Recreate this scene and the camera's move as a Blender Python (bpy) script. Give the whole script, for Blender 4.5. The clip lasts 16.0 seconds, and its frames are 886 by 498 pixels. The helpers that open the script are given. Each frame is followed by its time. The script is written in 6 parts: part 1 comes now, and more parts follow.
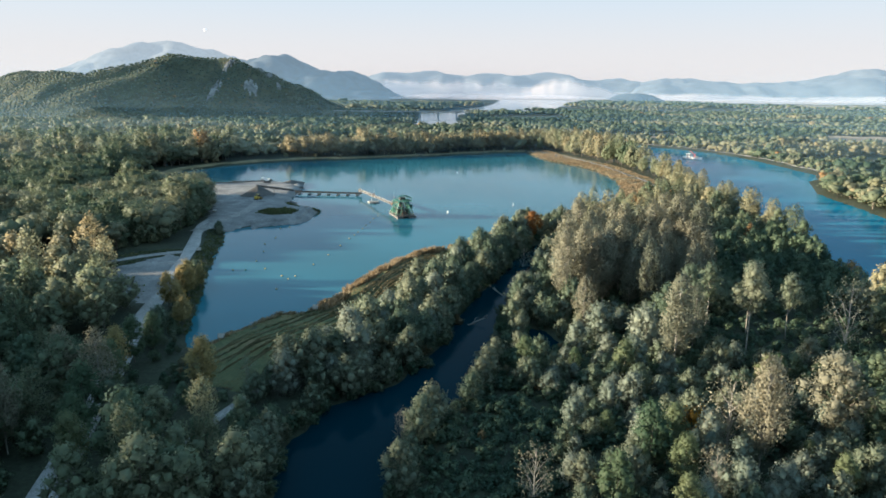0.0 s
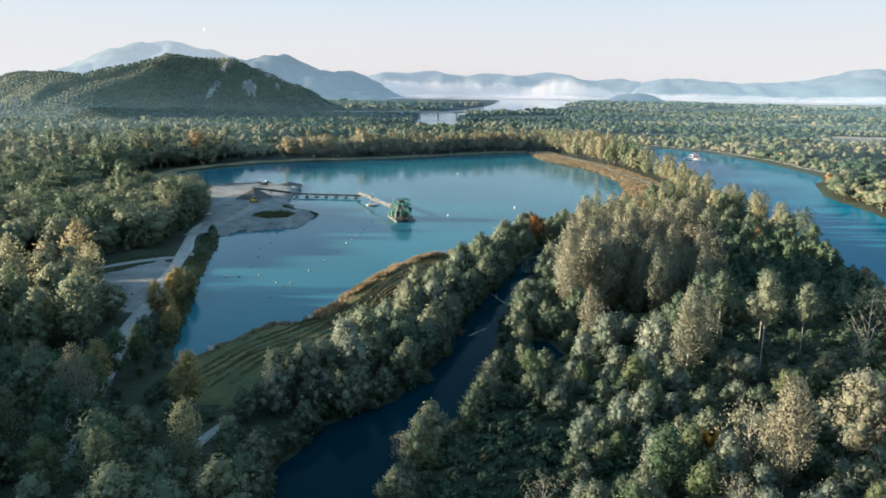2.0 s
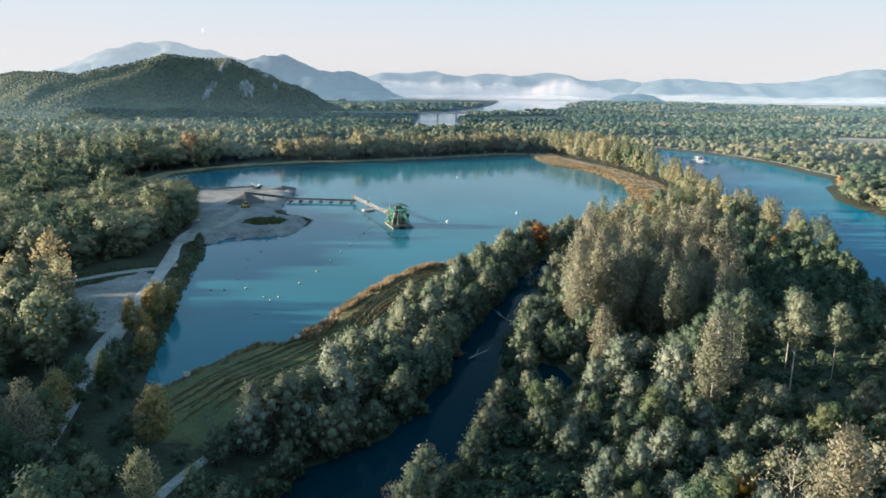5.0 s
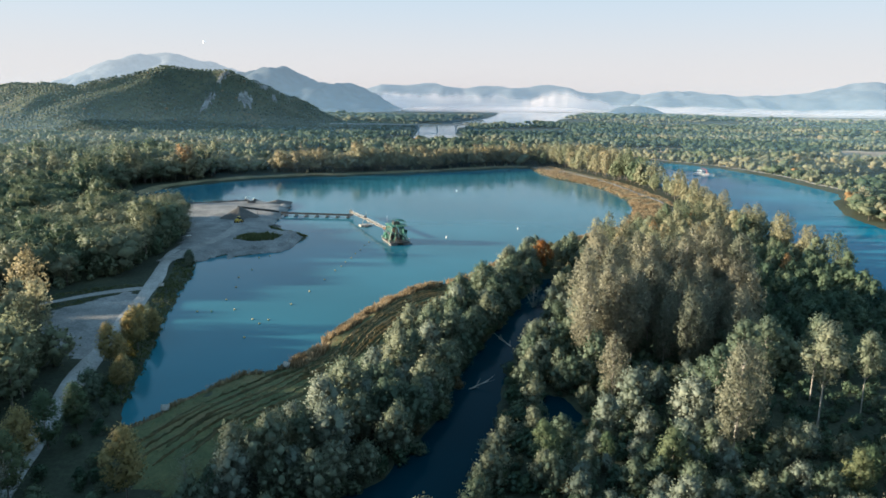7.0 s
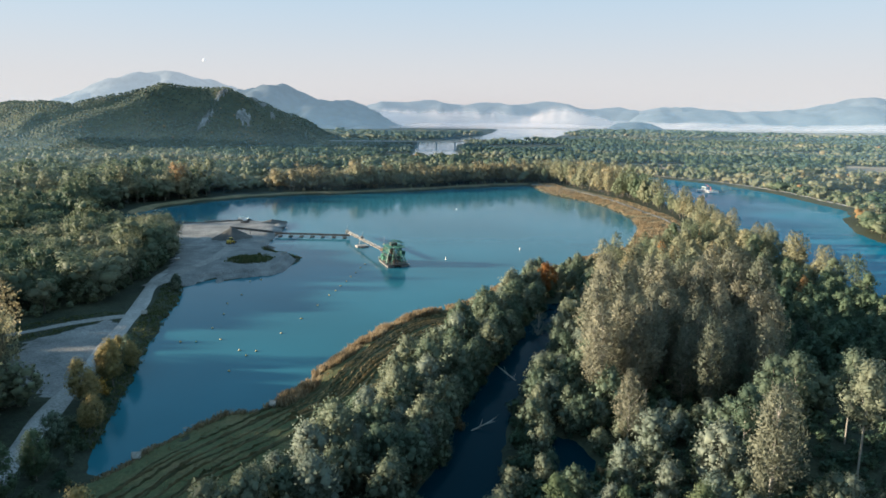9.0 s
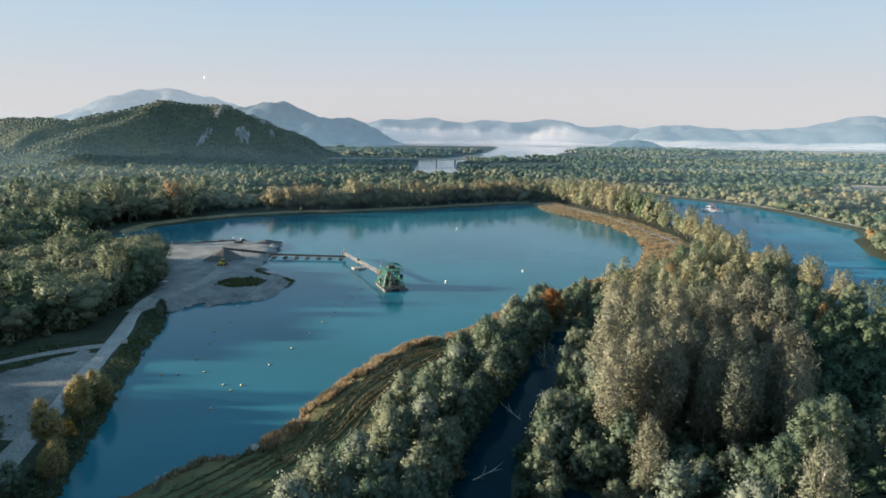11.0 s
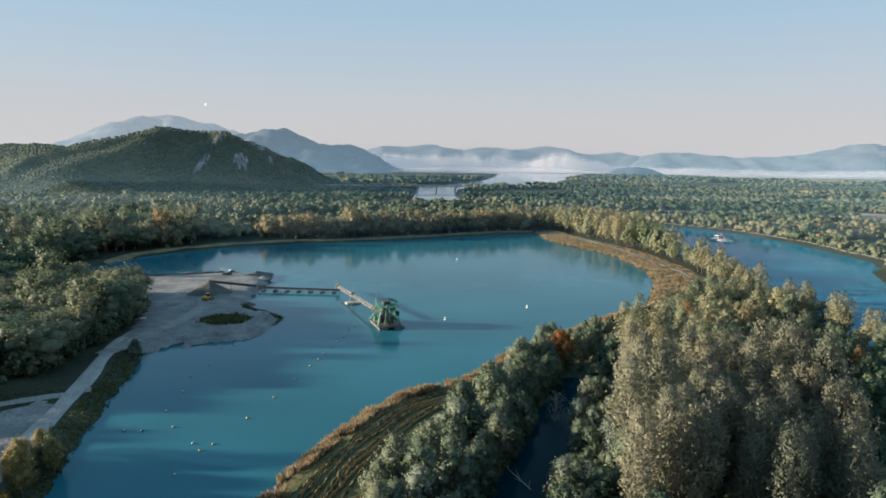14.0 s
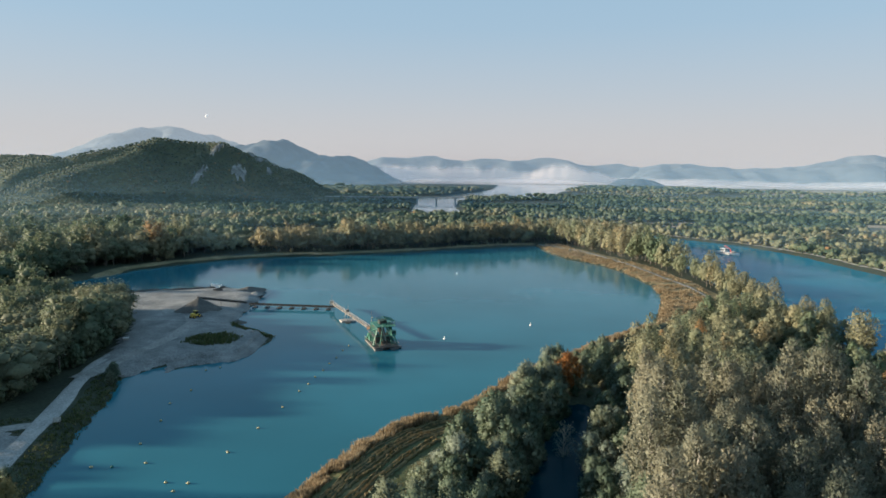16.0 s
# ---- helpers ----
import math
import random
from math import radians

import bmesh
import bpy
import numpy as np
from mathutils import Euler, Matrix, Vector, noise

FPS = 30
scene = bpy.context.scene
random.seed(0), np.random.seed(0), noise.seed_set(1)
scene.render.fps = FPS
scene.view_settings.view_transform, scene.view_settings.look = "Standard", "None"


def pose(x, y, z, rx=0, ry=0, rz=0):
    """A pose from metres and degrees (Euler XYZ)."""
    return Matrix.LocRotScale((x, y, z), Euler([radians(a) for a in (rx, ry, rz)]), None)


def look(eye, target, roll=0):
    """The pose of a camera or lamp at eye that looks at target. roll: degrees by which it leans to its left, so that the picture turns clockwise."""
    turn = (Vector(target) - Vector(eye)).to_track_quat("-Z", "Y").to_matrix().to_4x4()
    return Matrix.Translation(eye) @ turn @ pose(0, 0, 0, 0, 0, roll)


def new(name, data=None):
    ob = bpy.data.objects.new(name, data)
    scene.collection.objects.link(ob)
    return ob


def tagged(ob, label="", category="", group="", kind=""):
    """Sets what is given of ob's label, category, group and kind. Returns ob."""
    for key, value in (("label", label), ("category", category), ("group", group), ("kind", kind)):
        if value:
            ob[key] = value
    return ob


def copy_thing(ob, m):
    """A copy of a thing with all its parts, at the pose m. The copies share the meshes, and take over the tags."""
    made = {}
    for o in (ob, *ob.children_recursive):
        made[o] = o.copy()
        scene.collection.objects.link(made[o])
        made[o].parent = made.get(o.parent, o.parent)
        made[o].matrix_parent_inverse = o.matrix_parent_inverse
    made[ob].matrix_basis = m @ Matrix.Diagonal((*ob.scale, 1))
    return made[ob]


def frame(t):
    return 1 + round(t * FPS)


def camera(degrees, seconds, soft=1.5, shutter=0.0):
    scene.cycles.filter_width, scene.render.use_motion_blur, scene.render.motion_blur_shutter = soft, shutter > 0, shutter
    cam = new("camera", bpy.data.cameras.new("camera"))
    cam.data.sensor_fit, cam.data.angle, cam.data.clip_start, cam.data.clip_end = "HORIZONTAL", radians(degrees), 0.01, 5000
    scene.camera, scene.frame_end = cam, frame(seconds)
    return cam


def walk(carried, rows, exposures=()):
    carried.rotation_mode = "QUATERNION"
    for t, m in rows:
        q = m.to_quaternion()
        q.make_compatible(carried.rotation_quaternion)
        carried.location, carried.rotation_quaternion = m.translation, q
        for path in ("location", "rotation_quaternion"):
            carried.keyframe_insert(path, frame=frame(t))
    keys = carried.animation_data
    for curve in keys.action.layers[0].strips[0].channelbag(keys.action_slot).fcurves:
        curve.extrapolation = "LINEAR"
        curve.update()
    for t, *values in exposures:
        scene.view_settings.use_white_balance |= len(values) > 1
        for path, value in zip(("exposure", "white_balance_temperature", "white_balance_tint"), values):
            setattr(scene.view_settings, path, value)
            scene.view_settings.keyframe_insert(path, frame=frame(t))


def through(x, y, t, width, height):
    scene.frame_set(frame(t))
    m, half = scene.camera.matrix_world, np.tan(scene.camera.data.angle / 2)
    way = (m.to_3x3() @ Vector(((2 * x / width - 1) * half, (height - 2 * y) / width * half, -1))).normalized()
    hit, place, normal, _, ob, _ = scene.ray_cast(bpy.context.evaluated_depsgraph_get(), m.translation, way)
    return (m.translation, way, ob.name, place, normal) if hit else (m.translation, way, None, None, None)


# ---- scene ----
cam = camera(67.3, 16.0, soft=1.65)
PATH = [
    (0, (1.037, 11.542, 68.091), (0.971, 13.482, 67.612), 0.6),
    (0.5, (0.94, 13.463, 68.116), (0.874, 15.403, 67.636), 0.6),
    (1, (0.89, 15.453, 68.153), (0.825, 17.394, 67.673), 0.5),
    (1.5, (0.842, 17.544, 68.206), (0.778, 19.484, 67.728), 0.6),
    (2, (0.773, 19.701, 68.234), (0.707, 21.642, 67.755), 0.6),
    (2.5, (0.745, 21.995, 68.264), (0.68, 23.936, 67.785), 0.6),
    (3, (0.76, 24.437, 68.303), (0.695, 26.377, 67.824), 0.6),
    (3.5, (0.786, 27.017, 68.344), (0.722, 28.958, 67.866), 0.6),
    (4.5, (0.66, 32.2, 68.37), (0.595, 34.141, 67.892), 0.6),
    (5.3, (0.55, 36.6, 68.4), (0.485, 38.541, 67.922), 0.6),
    (6, (0.439, 40.571, 68.416), (0.374, 42.514, 67.946), 0.6),
    (6.5, (0.356, 43.342, 68.435), (0.292, 45.288, 67.977), 0.6),
    (7, (0.289, 46.209, 68.46), (0.225, 48.158, 68.015), 0.7),
    (7.5, (0.208, 49.223, 68.454), (0.144, 51.174, 68.021), 0.6),
    (8, (0.152, 52.398, 68.445), (0.088, 54.352, 68.023), 0.6),
    (8.5, (0.1, 55.673, 68.427), (0.036, 57.629, 68.017), 0.6),
    (9, (0.012, 59.017, 68.42), (-0.052, 60.976, 68.022), 0.5),
    (11.5, (-0.331, 75.147, 68.625), (-0.396, 77.118, 68.29), 0.6),
    (12, (-0.41, 78.413, 68.665), (-0.475, 80.386, 68.343), 0.6),
    (12.5, (-0.523, 81.673, 68.676), (-0.587, 83.648, 68.367), 0.6),
    (13, (-0.568, 85.067, 68.685), (-0.633, 87.044, 68.389), 0.7),
    (13.5, (-0.628, 88.436, 68.671), (-0.694, 90.415, 68.387), 0.7),
    (14, (-0.706, 91.842, 68.651), (-0.772, 93.822, 68.381), 0.7),
    (14.5, (-0.801, 95.266, 68.622), (-0.867, 97.249, 68.365), 0.8),
    (15, (-0.807, 98.797, 68.629), (-0.873, 100.781, 68.387), 0.7),
    (15.5, (-0.785, 102.303, 68.627), (-0.853, 104.288, 68.389), 0.7),
    (16, (-0.791, 105.803, 68.614), (-0.858, 107.788, 68.377), 0.7),
]
walk(cam, [(t, look(eye, target, roll)) for t, eye, target, roll in PATH],
     [(0, 2.52, 5950, 6), (3.5, 2.52, 5950, 6), (9, 2.34, 5950, 6), (16, 2.02, 5950, 6)])

# ---- light ----
SUN_AZ, SUN_EL = -91.0, 11.5     # degrees clockwise from +y, and above the horizon
world = bpy.data.worlds.new("sky")
scene.world = world
world.use_nodes = True
nt = world.node_tree
bg = nt.nodes["Background"]
sky = nt.nodes.new("ShaderNodeTexSky")
sky.sky_type = "NISHITA"
sky.sun_disc = False
sky.sun_elevation = radians(SUN_EL)
sky.sun_rotation = radians(SUN_AZ)
sky.altitude = 200
sky.air_density, sky.dust_density, sky.ozone_density = 1.0, 0.15, 1.8
soft = nt.nodes.new("ShaderNodeHueSaturation")
soft.inputs["Saturation"].default_value = 1.0
nt.links.new(sky.outputs[0], soft.inputs["Color"])
thin = nt.nodes.new("ShaderNodeMix")          # thin high haze over the whole sky
thin.data_type = "RGBA"
thin.inputs[0].default_value = 0.86
thin.inputs[7].default_value = (1.25, 2.05, 2.65, 1)
nt.links.new(soft.outputs[0], thin.inputs[6])
where = nt.nodes.new("ShaderNodeTexCoord")
axes = nt.nodes.new("ShaderNodeSeparateXYZ")
nt.links.new(where.outputs["Generated"], axes.inputs[0])
rise = nt.nodes.new("ShaderNodeValToRGB")     # morning haze, thick at the horizon and gone at 25 degrees
rise.color_ramp.interpolation = "B_SPLINE"
for p, v in ((0.03, 0.97), (0.11, 0.62), (0.2, 0.3), (0.42, 0.0)):
    el = rise.color_ramp.elements.new(p)
    el.color = (v, v, v, 1)
rise.color_ramp.elements[0].color = (1, 1, 1, 1)
rise.color_ramp.elements[-1].color = (0, 0, 0, 1)
nt.links.new(axes.outputs[2], rise.inputs[0])
low = nt.nodes.new("ShaderNodeMix")
low.data_type = "RGBA"
low.inputs[7].default_value = (2.72, 2.4, 2.25, 1)
nt.links.new(rise.outputs[0], low.inputs[0])
nt.links.new(thin.outputs[2], low.inputs[6])
nt.links.new(low.outputs[2], bg.inputs[0])
bg.inputs[1].default_value = 0.059
sun = new("sun", bpy.data.lights.new("sun", "SUN"))
sun.data.energy, sun.data.angle, sun.data.color = 3.4, radians(2.0), (1.0, 0.785, 0.55)
sd = Vector((math.sin(radians(SUN_AZ)) * math.cos(radians(SUN_EL)), math.cos(radians(SUN_AZ)) * math.cos(radians(SUN_EL)), math.sin(radians(SUN_EL))))
sun.matrix_world = look(sd * 500, (0, 0, 0))


FAR, FOG_LIT, HAZE_LIT = 0.29, 0.11, 0.0      # light of the distant air


# ---- materials ----
def mat(name, rough=0.8, spec=0.3, metal=0.0):
    m = bpy.data.materials.new(name)
    m.use_nodes = True
    b = m.node_tree.nodes["Principled BSDF"]
    b.inputs["Roughness"].default_value, b.inputs["Metallic"].default_value = rough, metal
    b.inputs["Specular IOR Level"].default_value = spec
    return m, m.node_tree, b


def ramp(nt, fac, stops):
    r = nt.nodes.new("ShaderNodeValToRGB")
    e = r.color_ramp.elements
    while len(e) < len(stops):
        e.new(0.5)
    for el, (p, c) in zip(e, stops):
        el.position, el.color = p, (*c, 1)
    nt.links.new(fac, r.inputs[0])
    return r.outputs[0]


def noise_out(nt, scale, detail=4.0, rough=0.6, stretch=(1, 1, 1), src="Object"):
    tc = nt.nodes.new("ShaderNodeTexCoord")
    mp = nt.nodes.new("ShaderNodeMapping")
    mp.inputs["Scale"].default_value = stretch
    n = nt.nodes.new("ShaderNodeTexNoise")
    n.inputs["Scale"].default_value, n.inputs["Detail"].default_value, n.inputs["Roughness"].default_value = scale, detail, rough
    nt.links.new(tc.outputs[src], mp.inputs[0])
    nt.links.new(mp.outputs[0], n.inputs["Vector"])
    return n.outputs["Fac"]


def mixc(nt, fac, a, b, mode="MIX"):
    m = nt.nodes.new("ShaderNodeMix")
    m.data_type, m.blend_type = "RGBA", mode
    for i, v in ((0, fac), (6, a), (7, b)):
        if hasattr(v, "links"):
            nt.links.new(v, m.inputs[i])
        else:
            m.inputs[i].default_value = v if i == 0 else (*v, 1)
    return m.outputs[2]


def bump(nt, b, height, strength, dist):
    n = nt.nodes.new("ShaderNodeBump")
    n.inputs["Strength"].default_value, n.inputs["Distance"].default_value = strength, dist
    nt.links.new(height, n.inputs["Height"])
    nt.links.new(n.outputs[0], b.inputs["Normal"])


def surface(name, stops, scale, fine=None, rough=0.85, spec=0.2, relief=0.4, dist=0.1, stretch=(1, 1, 1), metal=0.0):
    """A worn surface: a colour ramp over broad noise, darkened and lightened by fine noise, with relief."""
    m, nt, b = mat(name, rough, spec, metal)
    broad = ramp(nt, noise_out(nt, scale, 5, 0.62, stretch), stops)
    f = noise_out(nt, fine or scale * 9, 4, 0.7, stretch)
    grain = ramp(nt, f, [(0.3, (0.55, 0.55, 0.55)), (0.7, (1.35, 1.35, 1.35))])
    nt.links.new(mixc(nt, 1.0, broad, grain, "MULTIPLY"), b.inputs["Base Color"])
    bump(nt, b, f, relief, dist)
    return m


def foliage(name, stops, source, grain=1.1, through=0.46):
    """Leaves: the tree's own hue from a ramp, each leaf clump a little lighter or darker; half of the light goes through."""
    m, nt, b = mat(name, 0.6, 0.25)
    if source == "tint":
        at = nt.nodes.new("ShaderNodeAttribute")
        at.attribute_name = "tint"
        fac = at.outputs["Fac"]
    else:
        fac = nt.nodes.new("ShaderNodeObjectInfo").outputs["Random"]
    col = ramp(nt, fac, stops)
    geo = nt.nodes.new("ShaderNodeNewGeometry")
    isl = ramp(nt, geo.outputs["Random Per Island"], [(0.0, (0.88, 0.9, 0.9)), (0.55, (1.0, 1.0, 1.0)), (1.0, (1.12, 1.11, 1.08))])
    col = mixc(nt, 1.0, col, isl, "MULTIPLY")
    f = noise_out(nt, grain, 3, 0.7)
    col = mixc(nt, 1.0, col, ramp(nt, f, [(0.34, (0.80, 0.83, 0.84)), (0.5, (1.0, 1.0, 1.0)), (0.66, (1.18, 1.16, 1.1))]), "MULTIPLY")
    nt.links.new(col, b.inputs["Base Color"])
    tr = nt.nodes.new("ShaderNodeBsdfTranslucent")
    nt.links.new(col, tr.inputs[0])
    mx = nt.nodes.new("ShaderNodeMixShader")
    mx.inputs[0].default_value = through
    nt.links.new(b.outputs[0], mx.inputs[1])
    nt.links.new(tr.outputs[0], mx.inputs[2])
    nt.links.new(mx.outputs[0], nt.nodes["Material Output"].inputs[0])
    return m


WILLOW = [(0.0, (0.095, 0.14, 0.098)), (0.5, (0.152, 0.192, 0.135)), (1.0, (0.21, 0.232, 0.166))]
POPLAR = [(0.0, (0.18, 0.20, 0.15)), (0.5, (0.235, 0.235, 0.175)), (1.0, (0.28, 0.265, 0.195))]
ALDER = [(0.0, (0.055, 0.10, 0.06)), (0.5, (0.10, 0.145, 0.08)), (1.0, (0.165, 0.19, 0.10))]
SHRUB = [(0.0, (0.05, 0.095, 0.06)), (0.45, (0.10, 0.14, 0.083)), (0.85, (0.145, 0.175, 0.118)), (1.0, (0.20, 0.14, 0.075))]
MIXED = [(0.0, (0.055, 0.095, 0.065)), (0.25, (0.10, 0.145, 0.09)), (0.5, (0.165, 0.195, 0.125)), (0.72, (0.225, 0.23, 0.15)), (0.86, (0.26, 0.25, 0.16)), (0.95, (0.285, 0.24, 0.14)), (1.0, (0.30, 0.19, 0.09))]
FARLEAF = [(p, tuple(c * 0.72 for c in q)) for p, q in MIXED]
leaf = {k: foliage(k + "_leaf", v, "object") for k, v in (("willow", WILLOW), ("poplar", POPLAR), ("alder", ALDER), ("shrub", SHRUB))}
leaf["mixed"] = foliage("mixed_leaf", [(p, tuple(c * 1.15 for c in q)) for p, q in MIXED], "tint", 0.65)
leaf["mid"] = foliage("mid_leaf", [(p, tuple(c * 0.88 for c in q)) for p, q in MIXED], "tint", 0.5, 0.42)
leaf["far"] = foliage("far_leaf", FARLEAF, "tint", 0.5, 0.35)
leaf["silver"] = foliage("silver_leaf", [(0, (0.17, 0.215, 0.175)), (1, (0.24, 0.275, 0.225))], "object")
leaf["gold"] = foliage("gold_leaf", [(0, (0.30, 0.25, 0.11)), (1, (0.36, 0.28, 0.13))], "object")
leaf["yellow"] = foliage("yellow_leaf", [(0, (0.42, 0.25, 0.05)), (1, (0.45, 0.27, 0.06))], "object")
leaf["orange"] = foliage("orange_leaf", [(0, (0.24, 0.105, 0.03)), (1, (0.26, 0.115, 0.035))], "object")
bark = surface("bark", [(0.3, (0.10, 0.085, 0.07)), (0.7, (0.20, 0.18, 0.15))], 1.5, 12, stretch=(1, 1, 0.2))
pale_bark = surface("pale_bark", [(0.3, (0.22, 0.205, 0.18)), (0.7, (0.36, 0.34, 0.30))], 1.0, 8, stretch=(1, 1, 0.3))
# soil colours pulled darker and greener to carry the teal shade
soil = surface("woodland_soil", [(0.3, (0.018, 0.026, 0.018)), (0.55, (0.034, 0.042, 0.026)), (0.75, (0.06, 0.062, 0.036))], 0.03, 0.9, relief=0.6, dist=0.3)
grass = surface("mown_grass", [(0.3, (0.05, 0.068, 0.03)), (0.5, (0.085, 0.095, 0.042)), (0.72, (0.16, 0.12, 0.06))], 0.09, 1.3, relief=0.7, dist=0.2)
gravel = surface("gravel", [(0.3, (0.11, 0.115, 0.117)), (0.5, (0.175, 0.178, 0.178)), (0.68, (0.25, 0.25, 0.245))], 0.11, 1.6, relief=0.6, dist=0.2)
dark_gravel = surface("wet_gravel", [(0.3, (0.06, 0.06, 0.058)), (0.7, (0.12, 0.115, 0.11))], 0.2, 2.0, relief=0.6, dist=0.2)
worn = surface("worn_gravel", [(0.3, (0.17, 0.168, 0.163)), (0.7, (0.28, 0.274, 0.263))], 0.15, 1.4, relief=0.4, dist=0.1)
track = surface("gravel_track", [(0.3, (0.23, 0.23, 0.225)), (0.7, (0.34, 0.335, 0.325))], 0.12, 1.8, relief=0.4, dist=0.1)


def water(name, body, rough, wave, strength, gloss=0.24, ior=1.33):
    m, nt, b = mat(name, rough, gloss)
    col = ramp(nt, noise_out(nt, 0.012, 3, 0.5), [(0.35, tuple(c * 0.85 for c in body)), (0.65, tuple(c * 1.12 for c in body))])
    nt.links.new(col, b.inputs["Base Color"])
    b.inputs["IOR"].default_value = ior
    bump(nt, b, noise_out(nt, wave, 4, 0.55, (0.6, 1.0, 1.0)), strength, 0.05)
    return m


lake_water = water("lake_water", (0.026, 0.118, 0.158), 0.10, 0.9, 0.2, 0.5, 1.15)
river_water = water("river_water", (0.014, 0.14, 0.22), 0.10, 0.7, 0.25, 0.5, 1.045)
pond_water = water("pond_water", (0.002, 0.018, 0.028), 0.03, 0.5, 0.06, 0.5, 1.06)


# ---- plan ----
LAKE = [(-70, 170), (-76, 182), (-81, 203), (-88, 225), (-93, 243), (-99, 265), (-104, 288), (-109, 303), (-111, 311), (-108, 320), (-104, 326), (-101, 317), (-98, 325), (-90, 330), (-83, 332), (-79, 340),
        (-79, 352), (-78, 367), (-88, 375), (-101, 385), (-104, 404), (-106, 423), (-108, 452), (-123, 472), (-141, 471), (-175, 457), (-215, 450), (-236, 470),
        (-226, 505), (-219, 530), (-202, 557), (-178, 589), (-142, 610), (-101, 625), (-58, 646), (-12, 675), (38, 704), (63, 712), (69, 667), (78, 628),
        (98, 593), (107, 562), (112, 510), (108, 474), (96, 435), (82, 400), (62, 378), (42, 354), (27, 335), (14, 318), (5, 300), (-1, 289), (-10, 284),
        (-20, 274), (-26, 263), (-33, 244), (-37, 232), (-41, 212), (-46, 203), (-55, 200), (-64, 184)]
RIVER = [(222, 60), (224, 200), (227, 300), (229, 374), (233, 439), (236, 462), (258, 520), (270, 530), (285, 562), (281, 600), (279, 672), (259, 742), (234, 778),
         (205, 817), (175, 880), (100, 985), (0, 1150), (-20, 1300), (-20, 1600), (100, 1790), (240, 1946), (304, 2299), (420, 2600), (520, 3300), (100, 3500),
         (150, 3185), (100, 2600), (64, 2313), (-65, 1801), (-257, 1735), (-110, 1690), (-100, 1400), (-90, 1200), (-60, 1080), (50, 950), (125, 860),
         (160, 790), (166, 700), (160, 600), (153, 500), (155, 430), (154, 363), (154, 319), (146, 272), (141, 240), (139, 150), (138, 60)]
POND = [(37, 296), (33, 278), (29, 258), (25, 241), (20, 229), (15, 217), (11, 203), (9, 189), (6, 165), (3, 150), (-2, 139), (-11, 129), (-12, 110), (-14, 85), (-18, 60), (-38, 60), (-34, 85),
        (-31, 108), (-33, 128), (-27, 143), (-16, 153), (-9, 166), (-5, 180), (2, 212), (10, 236), (16, 256), (24, 280), (31, 298)]
BRANCH = [(19, 196), (26, 190), (27, 178), (22, 172), (18, 180)]
BACKWATER = [(-250, 712), (-205, 735), (-150, 800), (-165, 820), (-215, 765), (-255, 735)]
WATERS = [LAKE, RIVER, POND, BRANCH, BACKWATER]
FIELD = [(-70, 168), (-64, 183), (-55, 199), (-46, 202), (-41, 211), (-37, 231), (-32, 244), (-26, 262), (-20, 273), (-10, 283), (-1, 288), (5, 299), (14, 317), (27, 334),
         (42, 353), (46, 348), (36, 334), (17, 303), (4, 278), (-9, 246), (-23, 207), (-33, 176), (-36, 163), (-41, 153), (-46, 144), (-60, 150)]
YARD = [(-111, 311), (-108, 320), (-104, 326), (-101, 317), (-98, 325), (-90, 330), (-83, 332), (-79, 340), (-79, 352), (-78, 367), (-88, 375), (-101, 385), (-104, 404), (-106, 423), (-108, 452), (-123, 472), (-141, 471),
        (-175, 457), (-178, 442), (-155, 405), (-140, 375), (-130, 340), (-124, 318)]
LOT = [(-94, 202), (-103, 242), (-109, 262), (-116, 262), (-128, 240), (-122, 222), (-103, 204)]
BANK = [(108, 470), (113, 510), (108, 562), (99, 594), (79, 630), (70, 668), (64, 713), (84, 718), (100, 682), (116, 640), (128, 600), (137, 555), (141, 510), (140, 468), (132, 436), (112, 408), (96, 402), (86, 402), (97, 434)]
ROAD = [(-66, 100), (-74, 130), (-81, 152), (-85, 168), (-92, 192), (-98, 219), (-104, 243), (-110, 267), (-115, 285), (-120, 300), (-125, 319), (-126, 337), (-128, 370), (-134, 401)]
LANE = [(-200, 214), (-160, 230), (-139, 245), (-126, 257), (-112, 268)]
PATH_EAST = [(66, 716), (86, 687), (106, 643), (119, 587), (127, 532), (131, 492), (131, 465), (124, 440), (112, 422), (98, 411)]
FIELD_EAST = [(172, 915), (290, 940), (300, 1008), (200, 1006)]
FIELD_LOW = [(368, 830), (432, 850), (432, 876), (380, 868)]
RIVER_MEADOW = [(-135, 1200), (-118, 960), (-50, 960), (-40, 1180)]
CLEARING = [(-84, 160), (-75, 149), (-62, 143), (-52, 150), (-47, 146), (-44, 152), (-60, 186), (-74, 172)]
FOOTPATH = [(-52, 120), (-47, 140), (-42, 153), (-36, 166), (-34, 180)]


def inside(P, poly):
    x, y = P[:, 0], P[:, 1]
    r = np.zeros(len(P), bool)
    for (x0, y0), (x1, y1) in zip(poly, poly[1:] + poly[:1]):
        if y0 != y1:
            r ^= ((y0 > y) != (y1 > y)) & (x < (x1 - x0) * (y - y0) / (y1 - y0) + x0)
    return r


def line_dist(P, pts):
    d = np.full(len(P), 1e9)
    for a, b in zip(pts, pts[1:]):
        a, b = np.array(a, float), np.array(b, float)
        ab = b - a
        t = np.clip(((P - a) @ ab) / (ab @ ab), 0, 1)
        d = np.minimum(d, np.hypot(*(P - a - t[:, None] * ab).T))
    return d


def signed(P, poly):
    """Metres outside the polygon; minus inside."""
    d = line_dist(P, poly + poly[:1])
    return np.where(inside(P, poly), -d, d)


